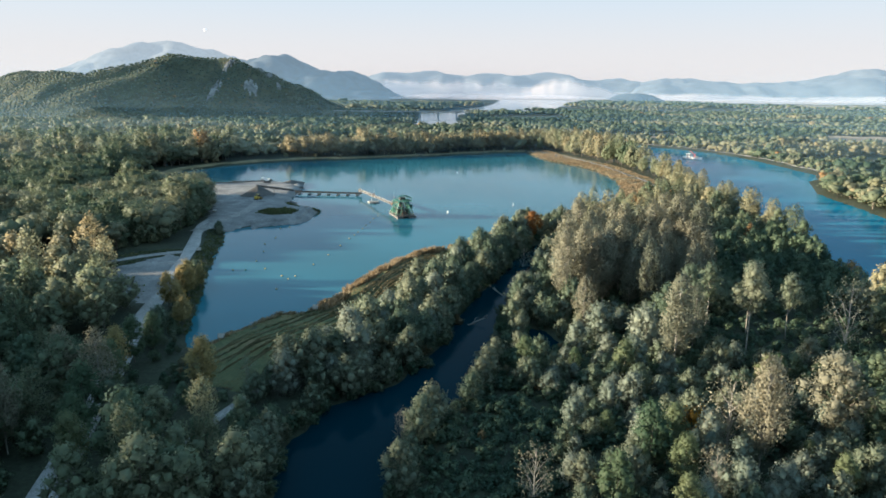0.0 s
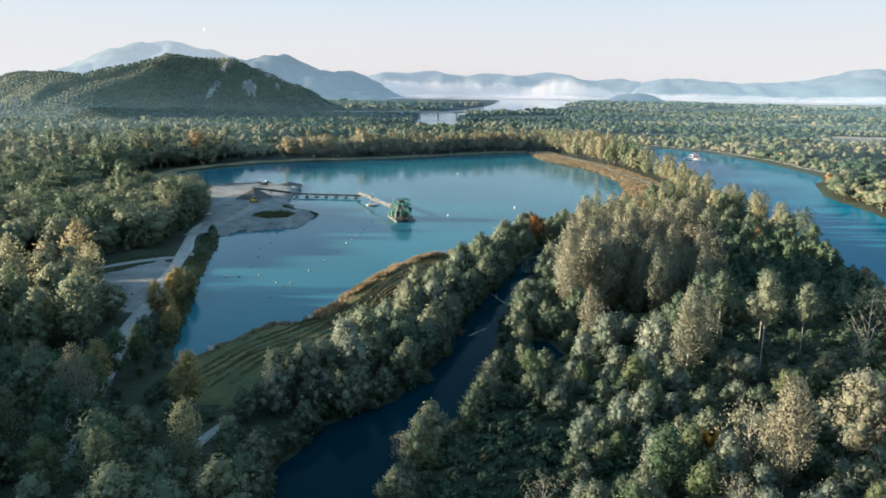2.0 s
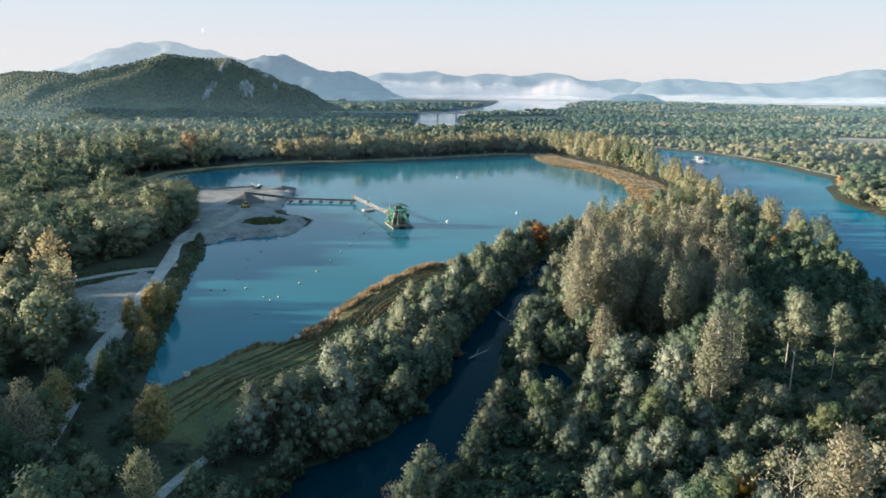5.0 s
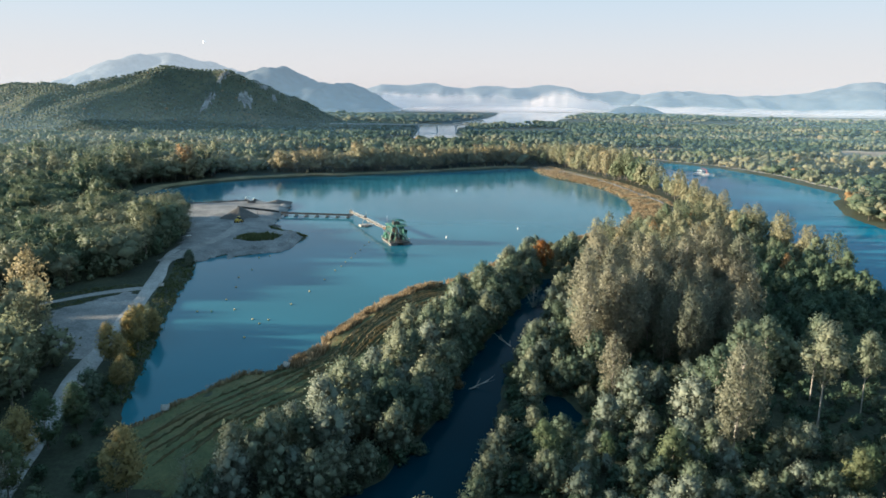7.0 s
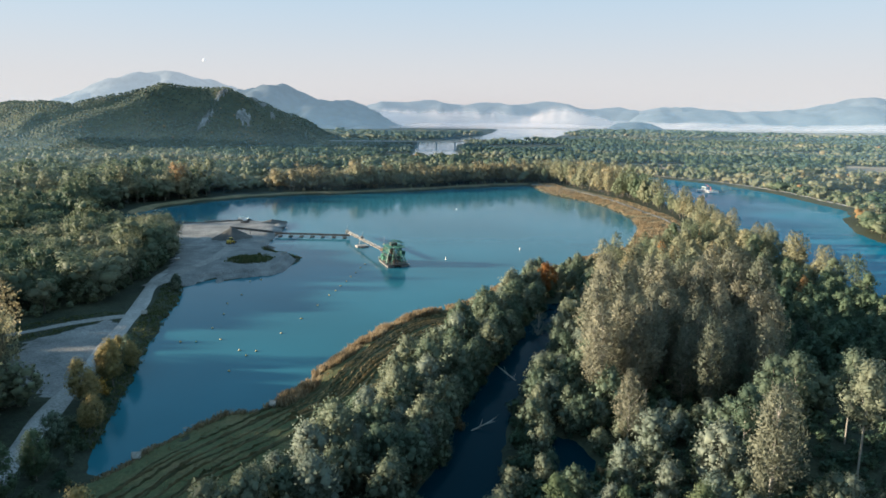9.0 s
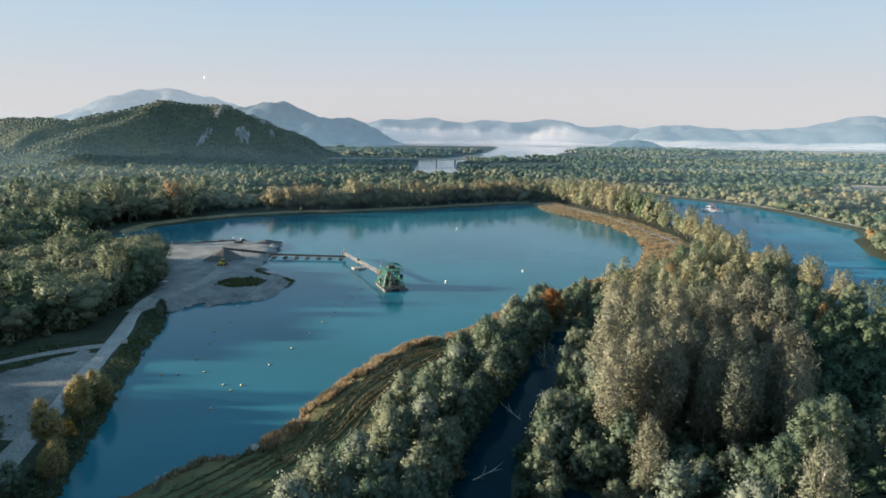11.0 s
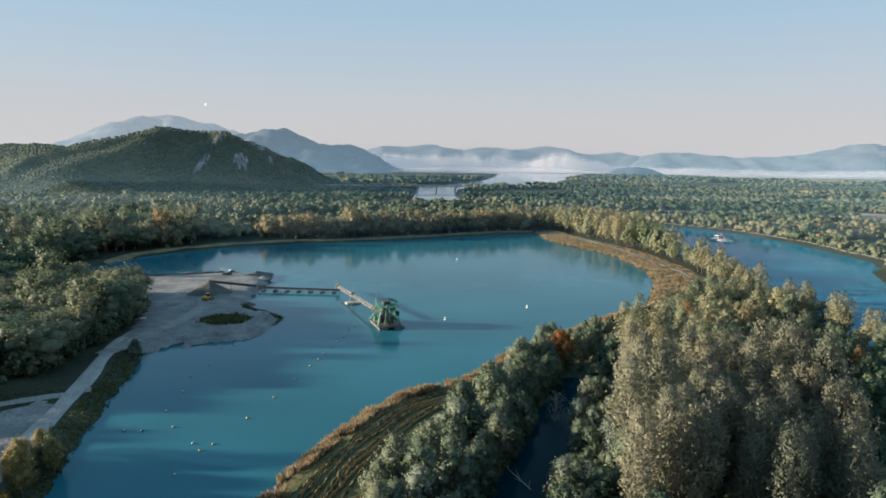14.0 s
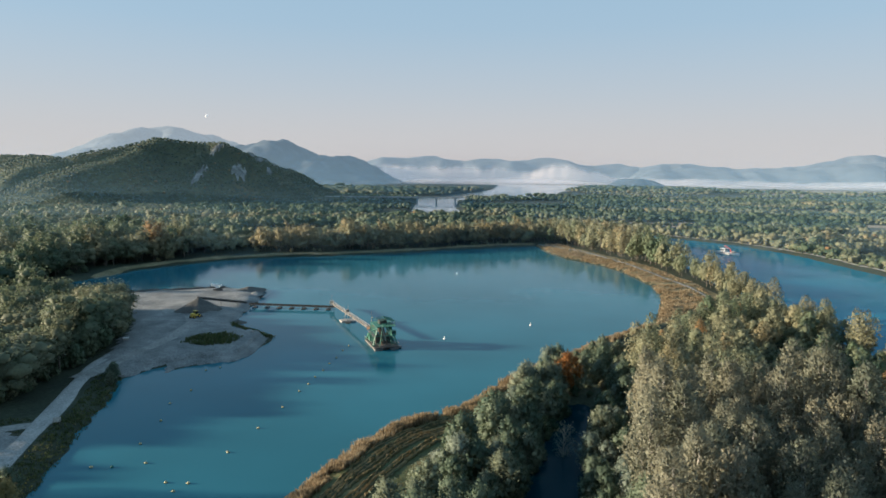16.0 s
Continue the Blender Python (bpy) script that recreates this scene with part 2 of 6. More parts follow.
def wobble(x, y, s):
    return np.sin(x / s + 1.3 * np.sin(y / s * 0.7)) * np.cos(y / s * 1.1 + 0.8 * np.sin(x / s * 1.3 + 2))


def vnoise(P, s, seed=0):
    """Smooth random patches about s metres wide, from -1 to 1."""
    table = np.random.default_rng(1000 + seed).uniform(-1, 1, (64, 64))
    q = P / s
    i = np.floor(q).astype(int)
    f = q - i
    f = f * f * (3 - 2 * f)
    a, b = i[:, 0] % 64, i[:, 1] % 64
    c, d = (a + 1) % 64, (b + 1) % 64
    return (table[a, b] * (1 - f[:, 0]) + table[c, b] * f[:, 0]) * (1 - f[:, 1]) + (table[a, d] * (1 - f[:, 0]) + table[c, d] * f[:, 0]) * f[:, 1]


def shore(P):
    d = np.full(len(P), 1e9)
    for w in WATERS:
        d = np.minimum(d, signed(P, w))
    return d + 0.9 * wobble(P[:, 0], P[:, 1], 4.1) + 0.5 * wobble(P[:, 1], P[:, 0], 1.9)


def height(P):
    d = shore(P)
    x, y = P[:, 0], P[:, 1]
    h = np.where(d > 0, 1.6 * (1 - np.exp(-np.maximum(d, 0) / 3.5)), np.maximum(d * 0.4, -4))
    h += np.where(d > 3, 0.35 * wobble(x, y, 17.0) + 0.2 * wobble(y, x, 6.0), 0)
    return h


# ---- mesh helpers ----
def mesh_np(name, V, F, material, tint=None, smooth=False, normals=None):
    """A mesh from arrays: V (n, 3), F (m, 3 or 4)."""
    V, F = np.ascontiguousarray(V, np.float32), np.ascontiguousarray(F, np.int32)
    me = bpy.data.meshes.new(name)
    me.vertices.add(len(V))
    me.vertices.foreach_set("co", V.ravel())
    me.loops.add(F.size)
    me.loops.foreach_set("vertex_index", F.ravel())
    me.polygons.add(len(F))
    me.polygons.foreach_set("loop_start", np.arange(0, F.size, F.shape[1], dtype=np.int32))
    me.polygons.foreach_set("use_smooth", np.full(len(F), smooth))
    if tint is not None:
        me.attributes.new("tint", "FLOAT", "POINT").data.foreach_set("value", np.ascontiguousarray(tint, np.float32))
    me.materials.append(material)
    me.update(calc_edges=True)
    if normals is not None:
        me.normals_split_custom_set_from_vertices(np.ascontiguousarray(normals, np.float32))
    return me


def grid_mesh(name, xs, ys, fz, material, smooth=True):
    X, Y = np.meshgrid(xs, ys)
    P = np.column_stack([X.ravel(), Y.ravel()])
    V = np.column_stack([P, fz(P)])
    n, m = len(xs), len(ys)
    i = (np.arange(m - 1)[:, None] * n + np.arange(n - 1)).ravel()
    return mesh_np(name, V, np.column_stack([i, i + 1, i + n + 1, i + n]), material, smooth=smooth)


def part(name, bm, material, parent=None, label=""):
    me = bpy.data.meshes.new(name)
    bm.to_mesh(me)
    bm.free()
    me.materials.append(material)
    ob = new(name, me)
    ob.parent = parent
    if label:
        ob["label"] = label
    return ob


def patch(name, poly, lift, material, step=2.0):
    """A sheet draped over the ground inside a polygon."""
    P = np.array(poly, float)
    xs = np.arange(P[:, 0].min() - step, P[:, 0].max() + step, step)
    ys = np.arange(P[:, 1].min() - step, P[:, 1].max() + step, step)
    X, Y = np.meshgrid(xs, ys)
    Q = np.column_stack([X.ravel(), Y.ravel()])
    d = signed(Q, poly) + 0.5 * wobble(Q[:, 0], Q[:, 1], 2.3)
    n, m = len(xs), len(ys)
    i = (np.arange(m - 1)[:, None] * n + np.arange(n - 1)).ravel()
    F = np.column_stack([i, i + 1, i + n + 1, i + n])
    F = F[(d[F] < step * 0.6).any(axis=1)]
    used, inv = np.unique(F, return_inverse=True)
    h = height(Q[used])
    V = np.column_stack([Q[used], h + np.where(d[used] < 0, lift, -0.3)])
    return new(name, mesh_np(name, V, inv.reshape(F.shape), material, smooth=True))


def strip(name, pts, width, lift, material):
    """A road or path of constant width that follows the ground."""
    pts = np.array(pts, float)
    t = np.concatenate([[0], np.cumsum(np.hypot(*np.diff(pts, axis=0).T))])
    s = np.arange(0, t[-1], 2.0)
    c = np.column_stack([np.interp(s, t, pts[:, k]) for k in (0, 1)])
    for _ in range(6):
        c[1:-1] = (c[:-2] + 2 * c[1:-1] + c[2:]) / 4
    dn = np.gradient(c, axis=0)
    nrm = np.column_stack([-dn[:, 1], dn[:, 0]]) / np.hypot(*dn.T)[:, None]
    k = np.linspace(-0.5, 0.5, 7)
    wv = width * (1 + 0.12 * np.sin(s / 7.0))
    Q = (c[:, None] + nrm[:, None] * (k[None, :, None] * wv[:, None, None])).reshape(-1, 2)
    z = height(Q) + lift - 0.25 * (np.abs(np.tile(k, len(c))) > 0.49)
    n = len(k)
    i = (np.arange(len(c) - 1)[:, None] * n + np.arange(n - 1)).ravel()
    return new(name, mesh_np(name, np.column_stack([Q, z]), np.column_stack([i, i + 1, i + n + 1, i + n]), material, smooth=True))


def spread(*runs):
    return np.unique(np.concatenate([np.arange(a, b, s) for a, b, s in runs]))


# ---- ground and water ----
gx = spread((-4600, -1000, 120), (-1000, -300, 25), (-300, -130, 6), (-130, 140, 3.4), (140, 320, 6), (320, 1000, 25), (1000, 4700, 120))
gy = spread((-600, 40, 40), (40, 380, 3.4), (380, 740, 5), (740, 1000, 12), (1000, 2400, 30), (2400, 4900, 90))
tagged(new("ground", grid_mesh("ground", gx, gy, height, soil)), "woodland soil with moss and leaf litter, tinted dark for teal shade", "ground", kind="structure")


def sheet(name, poly, material, grow=3.0):
    P = np.array(poly, float)
    e = np.roll(P, -1, 0) - np.roll(P, 1, 0)
    area = np.sum(P[:, 0] * np.roll(P[:, 1], -1) - P[:, 1] * np.roll(P[:, 0], -1))
    nrm = np.column_stack([e[:, 1], -e[:, 0]]) / np.hypot(*e.T)[:, None] * np.sign(area)
    bm = bmesh.new()
    f = bm.faces.new([bm.verts.new((x, y, 0)) for x, y in P + nrm * grow])
    f.normal_update()
    if f.normal.z < 0:
        f.normal_flip()
    bmesh.ops.triangulate(bm, faces=[f])
    return part(name, bm, material)


tagged(sheet("lake_water", LAKE, lake_water), "still turquoise lake water of a flooded gravel pit", "water", kind="structure")
cut = RIVER.index((100, 985))
# pale body colour stands in for the reflected sky
far_water = water("far_river_water", (0.22, 0.25, 0.27), 0.1, 0.5, 0.1, 0.7)
tagged(sheet("river_water", RIVER[:cut + 1] + RIVER[RIVER.index((50, 950)):], river_water), "calm blue river water", "water", kind="structure")
wide = tagged(sheet("far_river_water", RIVER[cut:RIVER.index((50, 950)) + 1], far_water), "river water far up the valley, the sky's reflection put into its pale colour", "water", kind="structure")
wide.location.z = 0.02
tagged(sheet("pond_water", POND, pond_water), "dark still water of a narrow oxbow", "water", kind="structure")
tagged(sheet("branch_water", BRANCH, pond_water), "dark still water of a small side pool", "water", kind="structure")
tagged(sheet("backwater", BACKWATER, river_water), "pale blue backwater behind a row of trees", "water", kind="structure")
tagged(patch("field", FIELD, 0.12, grass), "mown dyke meadow with brown and green grass", "field", kind="structure")
dry_grass = surface("dry_grass", [(0.3, (0.10, 0.095, 0.05)), (0.5, (0.165, 0.14, 0.08)), (0.72, (0.24, 0.19, 0.115))], 0.12, 1.3, relief=0.7, dist=0.3)
tagged(patch("bank_meadow", BANK, 0.12, dry_grass, 3.0), "rough brown grass bank beside the lake", "field", kind="structure")
pale_field = surface("stubble_field", [(0.3, (0.22, 0.17, 0.12)), (0.7, (0.34, 0.28, 0.21))], 0.006, 0.1, relief=0.3, dist=0.3)
MEADOW = [(440, 855), (560, 815), (700, 870), (660, 985), (520, 1015)]
MEADOW_EAST = [(640, 780), (780, 760), (860, 830), (700, 850)]
PLAIN = [(930, 2080), (1500, 1980), (2400, 2080), (3000, 2900), (950, 2900)]
tagged(patch("stubble_field", MEADOW, 0.3, pale_field, 8.0), "pale stubble field between far woods", "field", kind="structure")
tagged(patch("stubble_field", MEADOW_EAST, 0.3, pale_field, 8.0), "pale stubble field between far woods", "field", kind="structure")
for strip_field in (FIELD_EAST, FIELD_LOW):
    tagged(patch("stubble_field", strip_field, 0.3, pale_field, 6.0), "pale stubble field between far woods", "field", kind="structure")
tagged(patch("open_plain", PLAIN, 0.5, pale_field, 40.0), "wide pale brown plain under the fog", "field", kind="structure")
tagged(patch("gravel_yard", YARD, 0.35, gravel), "grey gravel working yard jutting into the lake", "gravel yard", kind="structure")
tagged(patch("gravel_lot", LOT, 0.12, gravel), "bare grey gravel turning area beside the road", "gravel yard", kind="structure")
NORTH_BANK = [(-225, 500), (-226, 530), (-209, 562), (-182, 595), (-144, 617), (-103, 632), (-60, 653), (-15, 682), (34, 711), (62, 720)]
tagged(strip("north_bank", NORTH_BANK, 9.0, 0.5, dry_grass), "low brown grass bank along the far lake shore", "bank", kind="structure")
tagged(strip("road", ROAD, 5.0, 0.3, track), "pale gravel haul road beside the lake", "road", kind="structure")
HAUL = [(-123, 306), (-120, 325), (-117, 345), (-116, 365), (-118, 384), (-125, 398)]
tagged(strip("haul_track", HAUL, 6.5, 0.42, worn), "pale worn haul track across the gravel yard", "road", kind="structure")
RUBBLE = [(297, 560), (293, 600), (290, 674), (270, 746), (244, 784), (214, 824)]
tagged(strip("rubble_bank", RUBBLE, 4.5, 0.5, track), "pale stone rubble along the river bank", "bank", kind="structure")
tagged(strip("lane", LANE, 3.6, 0.25, worn), "pale gravel side lane", "road", kind="structure")
tagged(strip("path", PATH_EAST, 1.8, 0.3, worn), "narrow pale gravel path along the bank", "path", kind="structure")
tagged(strip("footpath", FOOTPATH, 2.1, 0.28, worn), "narrow pale gravel footpath beside the meadow", "path", kind="structure")

# ---- hills and fog ----
def ridge(name, y0, front, back, crest, step, material, rough_amp, label, bend=((0, 0), (1, 0)), spur=None):
    """A ridge along x: its crest as (x, height), falling off to the front and the back."""
    cx, cz = np.array(crest, float).T

    def fz(P):
        x, y = P[:, 0] + 0.06 * front * wobble(P[:, 0], P[:, 1], front * 0.5), P[:, 1]
        h = sum(np.interp(x + d, cx, cz, 0, 0) for d in (-1.5 * step, 0, 1.5 * step)) / 3
        v = y - y0 - np.interp(P[:, 0], *np.array(bend, float).T) + 0.3 * front * wobble(P[:, 0], P[:, 0], front * 0.35)
        z = h * np.exp(-(v / np.where(v < 0, front, back)) ** 2)
        if spur:
            sx, sy, sz, east, west = spur
            w = P[:, 0] - np.interp(y, sy, sx) + 0.25 * east * wobble(y, P[:, 0] * 0.2, 45.0)
            z = np.maximum(z, np.interp(y, sy, sz, 0, 0) * np.exp(-np.abs(w / np.where(w > 0, east, west)) ** 1.5))
        k = np.clip(z / 30, 0, 1)
        return z - 3 + k * rough_amp * (wobble(P[:, 0], P[:, 1], step * 2.3) + 0.6 * wobble(P[:, 1], P[:, 0], step * 1.1))

    ob = new(name, grid_mesh(name, np.arange(cx[0], cx[-1] + step, step), np.arange(y0 - 2.3 * front + min(b[1] for b in bend), y0 + 1.5 * back + max(b[1] for b in bend), step), fz, material))
    tagged(ob, label, "hill", kind="structure")
    return fz


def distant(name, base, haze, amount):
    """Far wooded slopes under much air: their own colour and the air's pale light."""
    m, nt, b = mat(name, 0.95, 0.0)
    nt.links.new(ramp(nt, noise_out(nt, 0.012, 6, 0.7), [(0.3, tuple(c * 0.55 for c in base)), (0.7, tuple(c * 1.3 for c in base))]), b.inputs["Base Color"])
    # emission stands in for the haze; the slopes give off no light
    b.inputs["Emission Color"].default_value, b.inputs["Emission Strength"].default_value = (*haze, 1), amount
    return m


hill_soil = surface("wooded_slope", [(0.35, (0.04, 0.055, 0.03)), (0.55, (0.06, 0.07, 0.035)), (0.7, (0.10, 0.09, 0.05))], 0.012, 0.08, relief=0.8, dist=4)
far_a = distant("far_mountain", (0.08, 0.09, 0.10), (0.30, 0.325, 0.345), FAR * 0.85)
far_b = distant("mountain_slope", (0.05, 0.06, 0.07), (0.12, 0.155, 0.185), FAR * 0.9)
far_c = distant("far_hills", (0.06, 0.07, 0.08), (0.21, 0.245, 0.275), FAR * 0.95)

near_hill_z = ridge("wooded_hill", 1380, 150, 200, [(-1500, 0), (-1150, 40), (-998, 87), (-844, 87), (-710, 82), (-682, 86), (-651, 101), (-620, 118), (-596, 121), (-569, 116), (-531, 117), (-483, 119), (-466, 115), (-439, 96), (-402, 72), (-364, 59), (-323, 38), (-292, 13), (-278, -2), (-200, 0)],
    10.0, hill_soil, 2.5, "dark wooded hill with pale limestone outcrops", bend=[(-1100, 200), (-900, 60), (-720, -110), (-600, -20), (-480, 30), (-240, 220), (0, 300)],
    spur=([-560, -610, -612, -590, -566], [1000, 1080, 1180, 1300, 1390], [0, 34, 70, 104, 117], 95, 190))


# Unseen rise, added so that its shadow falls on the near woods.
def shade_rise(P):
    u = np.clip((P[:, 1] - 145) / 75, 0, 1)
    return 115 * np.exp(-((P[:, 0] + 520) / 115) ** 2) * (1 - u * u * (3 - 2 * u)) - 2 + 3 * wobble(P[:, 0], P[:, 1], 14.0)


tagged(new("shade_rise", grid_mesh("shade_rise", np.arange(-850, -330, 10.0), np.arange(-560, 240, 10.0), shade_rise, hill_soil)), "unseen rise added west of the lake to shade the near woods", "hill", kind="structure")
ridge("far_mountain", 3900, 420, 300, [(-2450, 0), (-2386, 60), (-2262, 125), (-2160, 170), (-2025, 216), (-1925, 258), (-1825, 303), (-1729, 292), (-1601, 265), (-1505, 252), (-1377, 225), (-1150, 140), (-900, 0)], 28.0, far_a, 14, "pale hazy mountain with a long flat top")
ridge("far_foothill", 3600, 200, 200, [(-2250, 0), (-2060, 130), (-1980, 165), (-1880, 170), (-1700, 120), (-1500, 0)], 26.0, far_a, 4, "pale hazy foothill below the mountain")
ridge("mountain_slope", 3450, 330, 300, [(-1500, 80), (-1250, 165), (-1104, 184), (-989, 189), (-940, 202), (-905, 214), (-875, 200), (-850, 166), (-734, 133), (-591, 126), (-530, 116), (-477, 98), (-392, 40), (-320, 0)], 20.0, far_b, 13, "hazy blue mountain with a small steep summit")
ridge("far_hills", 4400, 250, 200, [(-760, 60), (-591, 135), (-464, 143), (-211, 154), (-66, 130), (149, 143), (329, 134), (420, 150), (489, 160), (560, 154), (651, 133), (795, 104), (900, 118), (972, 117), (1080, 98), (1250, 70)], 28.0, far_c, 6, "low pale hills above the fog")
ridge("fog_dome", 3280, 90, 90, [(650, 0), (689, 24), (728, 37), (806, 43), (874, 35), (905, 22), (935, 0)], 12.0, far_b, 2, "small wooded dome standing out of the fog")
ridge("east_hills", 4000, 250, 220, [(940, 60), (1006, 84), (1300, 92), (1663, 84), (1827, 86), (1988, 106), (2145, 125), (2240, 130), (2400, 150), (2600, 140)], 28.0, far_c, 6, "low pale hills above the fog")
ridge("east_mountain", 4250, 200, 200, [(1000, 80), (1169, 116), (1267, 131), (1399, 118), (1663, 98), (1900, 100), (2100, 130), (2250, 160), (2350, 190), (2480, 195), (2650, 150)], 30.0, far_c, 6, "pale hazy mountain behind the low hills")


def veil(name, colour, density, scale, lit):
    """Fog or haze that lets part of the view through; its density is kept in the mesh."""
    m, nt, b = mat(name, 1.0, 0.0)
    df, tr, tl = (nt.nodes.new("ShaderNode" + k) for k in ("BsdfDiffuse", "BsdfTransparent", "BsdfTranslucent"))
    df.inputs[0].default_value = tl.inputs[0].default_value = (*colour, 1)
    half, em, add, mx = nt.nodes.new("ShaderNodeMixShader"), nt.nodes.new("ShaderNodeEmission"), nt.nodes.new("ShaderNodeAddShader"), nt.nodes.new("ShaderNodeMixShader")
    # lit: glow added in place of light scattered inside the fog
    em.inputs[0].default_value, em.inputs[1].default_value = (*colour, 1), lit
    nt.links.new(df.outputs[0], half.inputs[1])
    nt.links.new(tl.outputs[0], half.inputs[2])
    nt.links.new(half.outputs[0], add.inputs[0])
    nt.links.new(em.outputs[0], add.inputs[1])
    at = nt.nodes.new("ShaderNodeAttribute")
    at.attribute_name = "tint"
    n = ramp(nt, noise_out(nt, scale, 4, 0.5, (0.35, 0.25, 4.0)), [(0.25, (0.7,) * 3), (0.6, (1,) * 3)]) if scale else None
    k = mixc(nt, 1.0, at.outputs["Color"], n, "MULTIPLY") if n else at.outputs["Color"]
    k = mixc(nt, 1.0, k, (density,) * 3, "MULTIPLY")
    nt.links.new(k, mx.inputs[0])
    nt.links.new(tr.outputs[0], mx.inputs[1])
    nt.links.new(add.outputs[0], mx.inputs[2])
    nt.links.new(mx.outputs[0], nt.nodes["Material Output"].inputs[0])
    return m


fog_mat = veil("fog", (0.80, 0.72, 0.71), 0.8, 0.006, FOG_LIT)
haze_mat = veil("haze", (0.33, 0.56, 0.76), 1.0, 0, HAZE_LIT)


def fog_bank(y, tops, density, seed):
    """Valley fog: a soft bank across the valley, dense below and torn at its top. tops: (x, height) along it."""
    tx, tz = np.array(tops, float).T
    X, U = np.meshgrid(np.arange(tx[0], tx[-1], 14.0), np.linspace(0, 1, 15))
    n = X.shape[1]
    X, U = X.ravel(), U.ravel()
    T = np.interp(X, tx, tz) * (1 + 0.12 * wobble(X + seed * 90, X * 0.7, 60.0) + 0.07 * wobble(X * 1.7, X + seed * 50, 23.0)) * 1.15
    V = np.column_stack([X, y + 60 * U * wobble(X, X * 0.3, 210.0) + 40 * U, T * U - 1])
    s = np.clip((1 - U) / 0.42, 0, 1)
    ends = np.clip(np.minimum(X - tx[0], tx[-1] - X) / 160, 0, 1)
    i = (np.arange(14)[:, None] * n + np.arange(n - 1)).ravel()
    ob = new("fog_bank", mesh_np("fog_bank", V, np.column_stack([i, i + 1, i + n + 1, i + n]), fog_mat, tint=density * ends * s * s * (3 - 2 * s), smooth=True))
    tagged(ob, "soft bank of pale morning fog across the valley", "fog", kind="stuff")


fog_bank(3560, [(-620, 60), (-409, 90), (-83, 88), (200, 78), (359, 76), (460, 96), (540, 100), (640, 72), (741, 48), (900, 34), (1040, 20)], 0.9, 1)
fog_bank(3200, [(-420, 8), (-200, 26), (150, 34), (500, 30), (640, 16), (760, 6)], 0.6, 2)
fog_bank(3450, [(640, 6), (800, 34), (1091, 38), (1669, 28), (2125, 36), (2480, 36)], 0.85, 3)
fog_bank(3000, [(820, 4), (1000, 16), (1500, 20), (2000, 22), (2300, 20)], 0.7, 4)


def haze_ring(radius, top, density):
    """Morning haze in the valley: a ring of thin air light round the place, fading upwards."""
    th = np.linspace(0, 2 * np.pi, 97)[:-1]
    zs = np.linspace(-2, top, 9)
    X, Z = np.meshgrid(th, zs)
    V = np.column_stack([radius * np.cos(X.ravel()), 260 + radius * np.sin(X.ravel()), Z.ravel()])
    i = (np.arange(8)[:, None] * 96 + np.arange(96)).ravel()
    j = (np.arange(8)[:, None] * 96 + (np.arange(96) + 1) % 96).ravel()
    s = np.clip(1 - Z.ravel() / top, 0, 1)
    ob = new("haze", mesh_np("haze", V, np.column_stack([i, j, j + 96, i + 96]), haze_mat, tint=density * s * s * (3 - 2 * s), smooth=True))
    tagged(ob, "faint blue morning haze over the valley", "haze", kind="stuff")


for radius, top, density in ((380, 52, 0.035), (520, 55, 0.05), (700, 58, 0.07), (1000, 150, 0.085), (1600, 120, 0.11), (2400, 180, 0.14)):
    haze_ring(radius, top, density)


# ---- trees ----
def tube(p0, p1, r0, r1, n=5):
    p0, p1 = np.array(p0, float), np.array(p1, float)
    d = (p1 - p0) / np.linalg.norm(p1 - p0)
    a = np.cross(d, (0.3, 0.9, 0.1))
    a /= np.linalg.norm(a)
    b = np.cross(d, a)
    th = np.arange(n) * 2 * np.pi / n
    ring = np.cos(th)[:, None] * a + np.sin(th)[:, None] * b
    i = np.arange(n)
    return np.vstack([p0 + r0 * ring, p1 + r1 * ring]), np.column_stack([i, (i + 1) % n, (i + 1) % n + n, i + n])


def join(parts):
    V, F, o = [], [], 0
    for v, f in parts:
        V.append(v)
        F.append(f + o)
        o += len(v)
    return np.vstack(V), np.vstack(F)


KINDS = {  # height, crown base, crown half-width, boughs, bough size, leaves, leaf size, top-heaviness
    "willow": (11.0, 0.06, 0.44, 26, 0.30, 1900, 0.26, 0.75),
    "poplar": (22.0, 0.22, 0.20, 44, 0.30, 4600, 0.26, 0.9),
    "alder": (17.0, 0.12, 0.30, 32, 0.32, 3000, 0.27, 0.8),
    "birch": (22.0, 0.45, 0.20, 24, 0.32, 2600, 0.22, 0.9),
    "oak": (15.0, 0.14, 0.42, 40, 0.24, 3600, 0.23, 0.8),
    "shrub": (4.0, 0.0, 0.62, 14, 0.36, 800, 0.15, 0.7),
}


ICO = np.array([(0, 0, 1)] + [(math.cos(a) * 0.894, math.sin(a) * 0.894, 0.447) for a in np.arange(5) * 1.2566] + [(math.cos(a) * 0.894, math.sin(a) * 0.894, -0.447) for a in (np.arange(5) + 0.5) * 1.2566] + [(0, 0, -1)])
ICO_F = np.array([(0, 1 + i, 1 + (i + 1) % 5) for i in range(5)] + [(1 + i, 6 + i, 1 + (i + 1) % 5) for i in range(5)] + [(6 + i, 6 + (i + 1) % 5, 1 + (i + 1) % 5) for i in range(5)] + [(11, 6 + (i + 1) % 5, 6 + i) for i in range(5)])

CUBE = np.array([(x, y, z) for x in (-0.62, 0.62) for y in (-0.62, 0.62) for z in (-0.62, 0.62)])
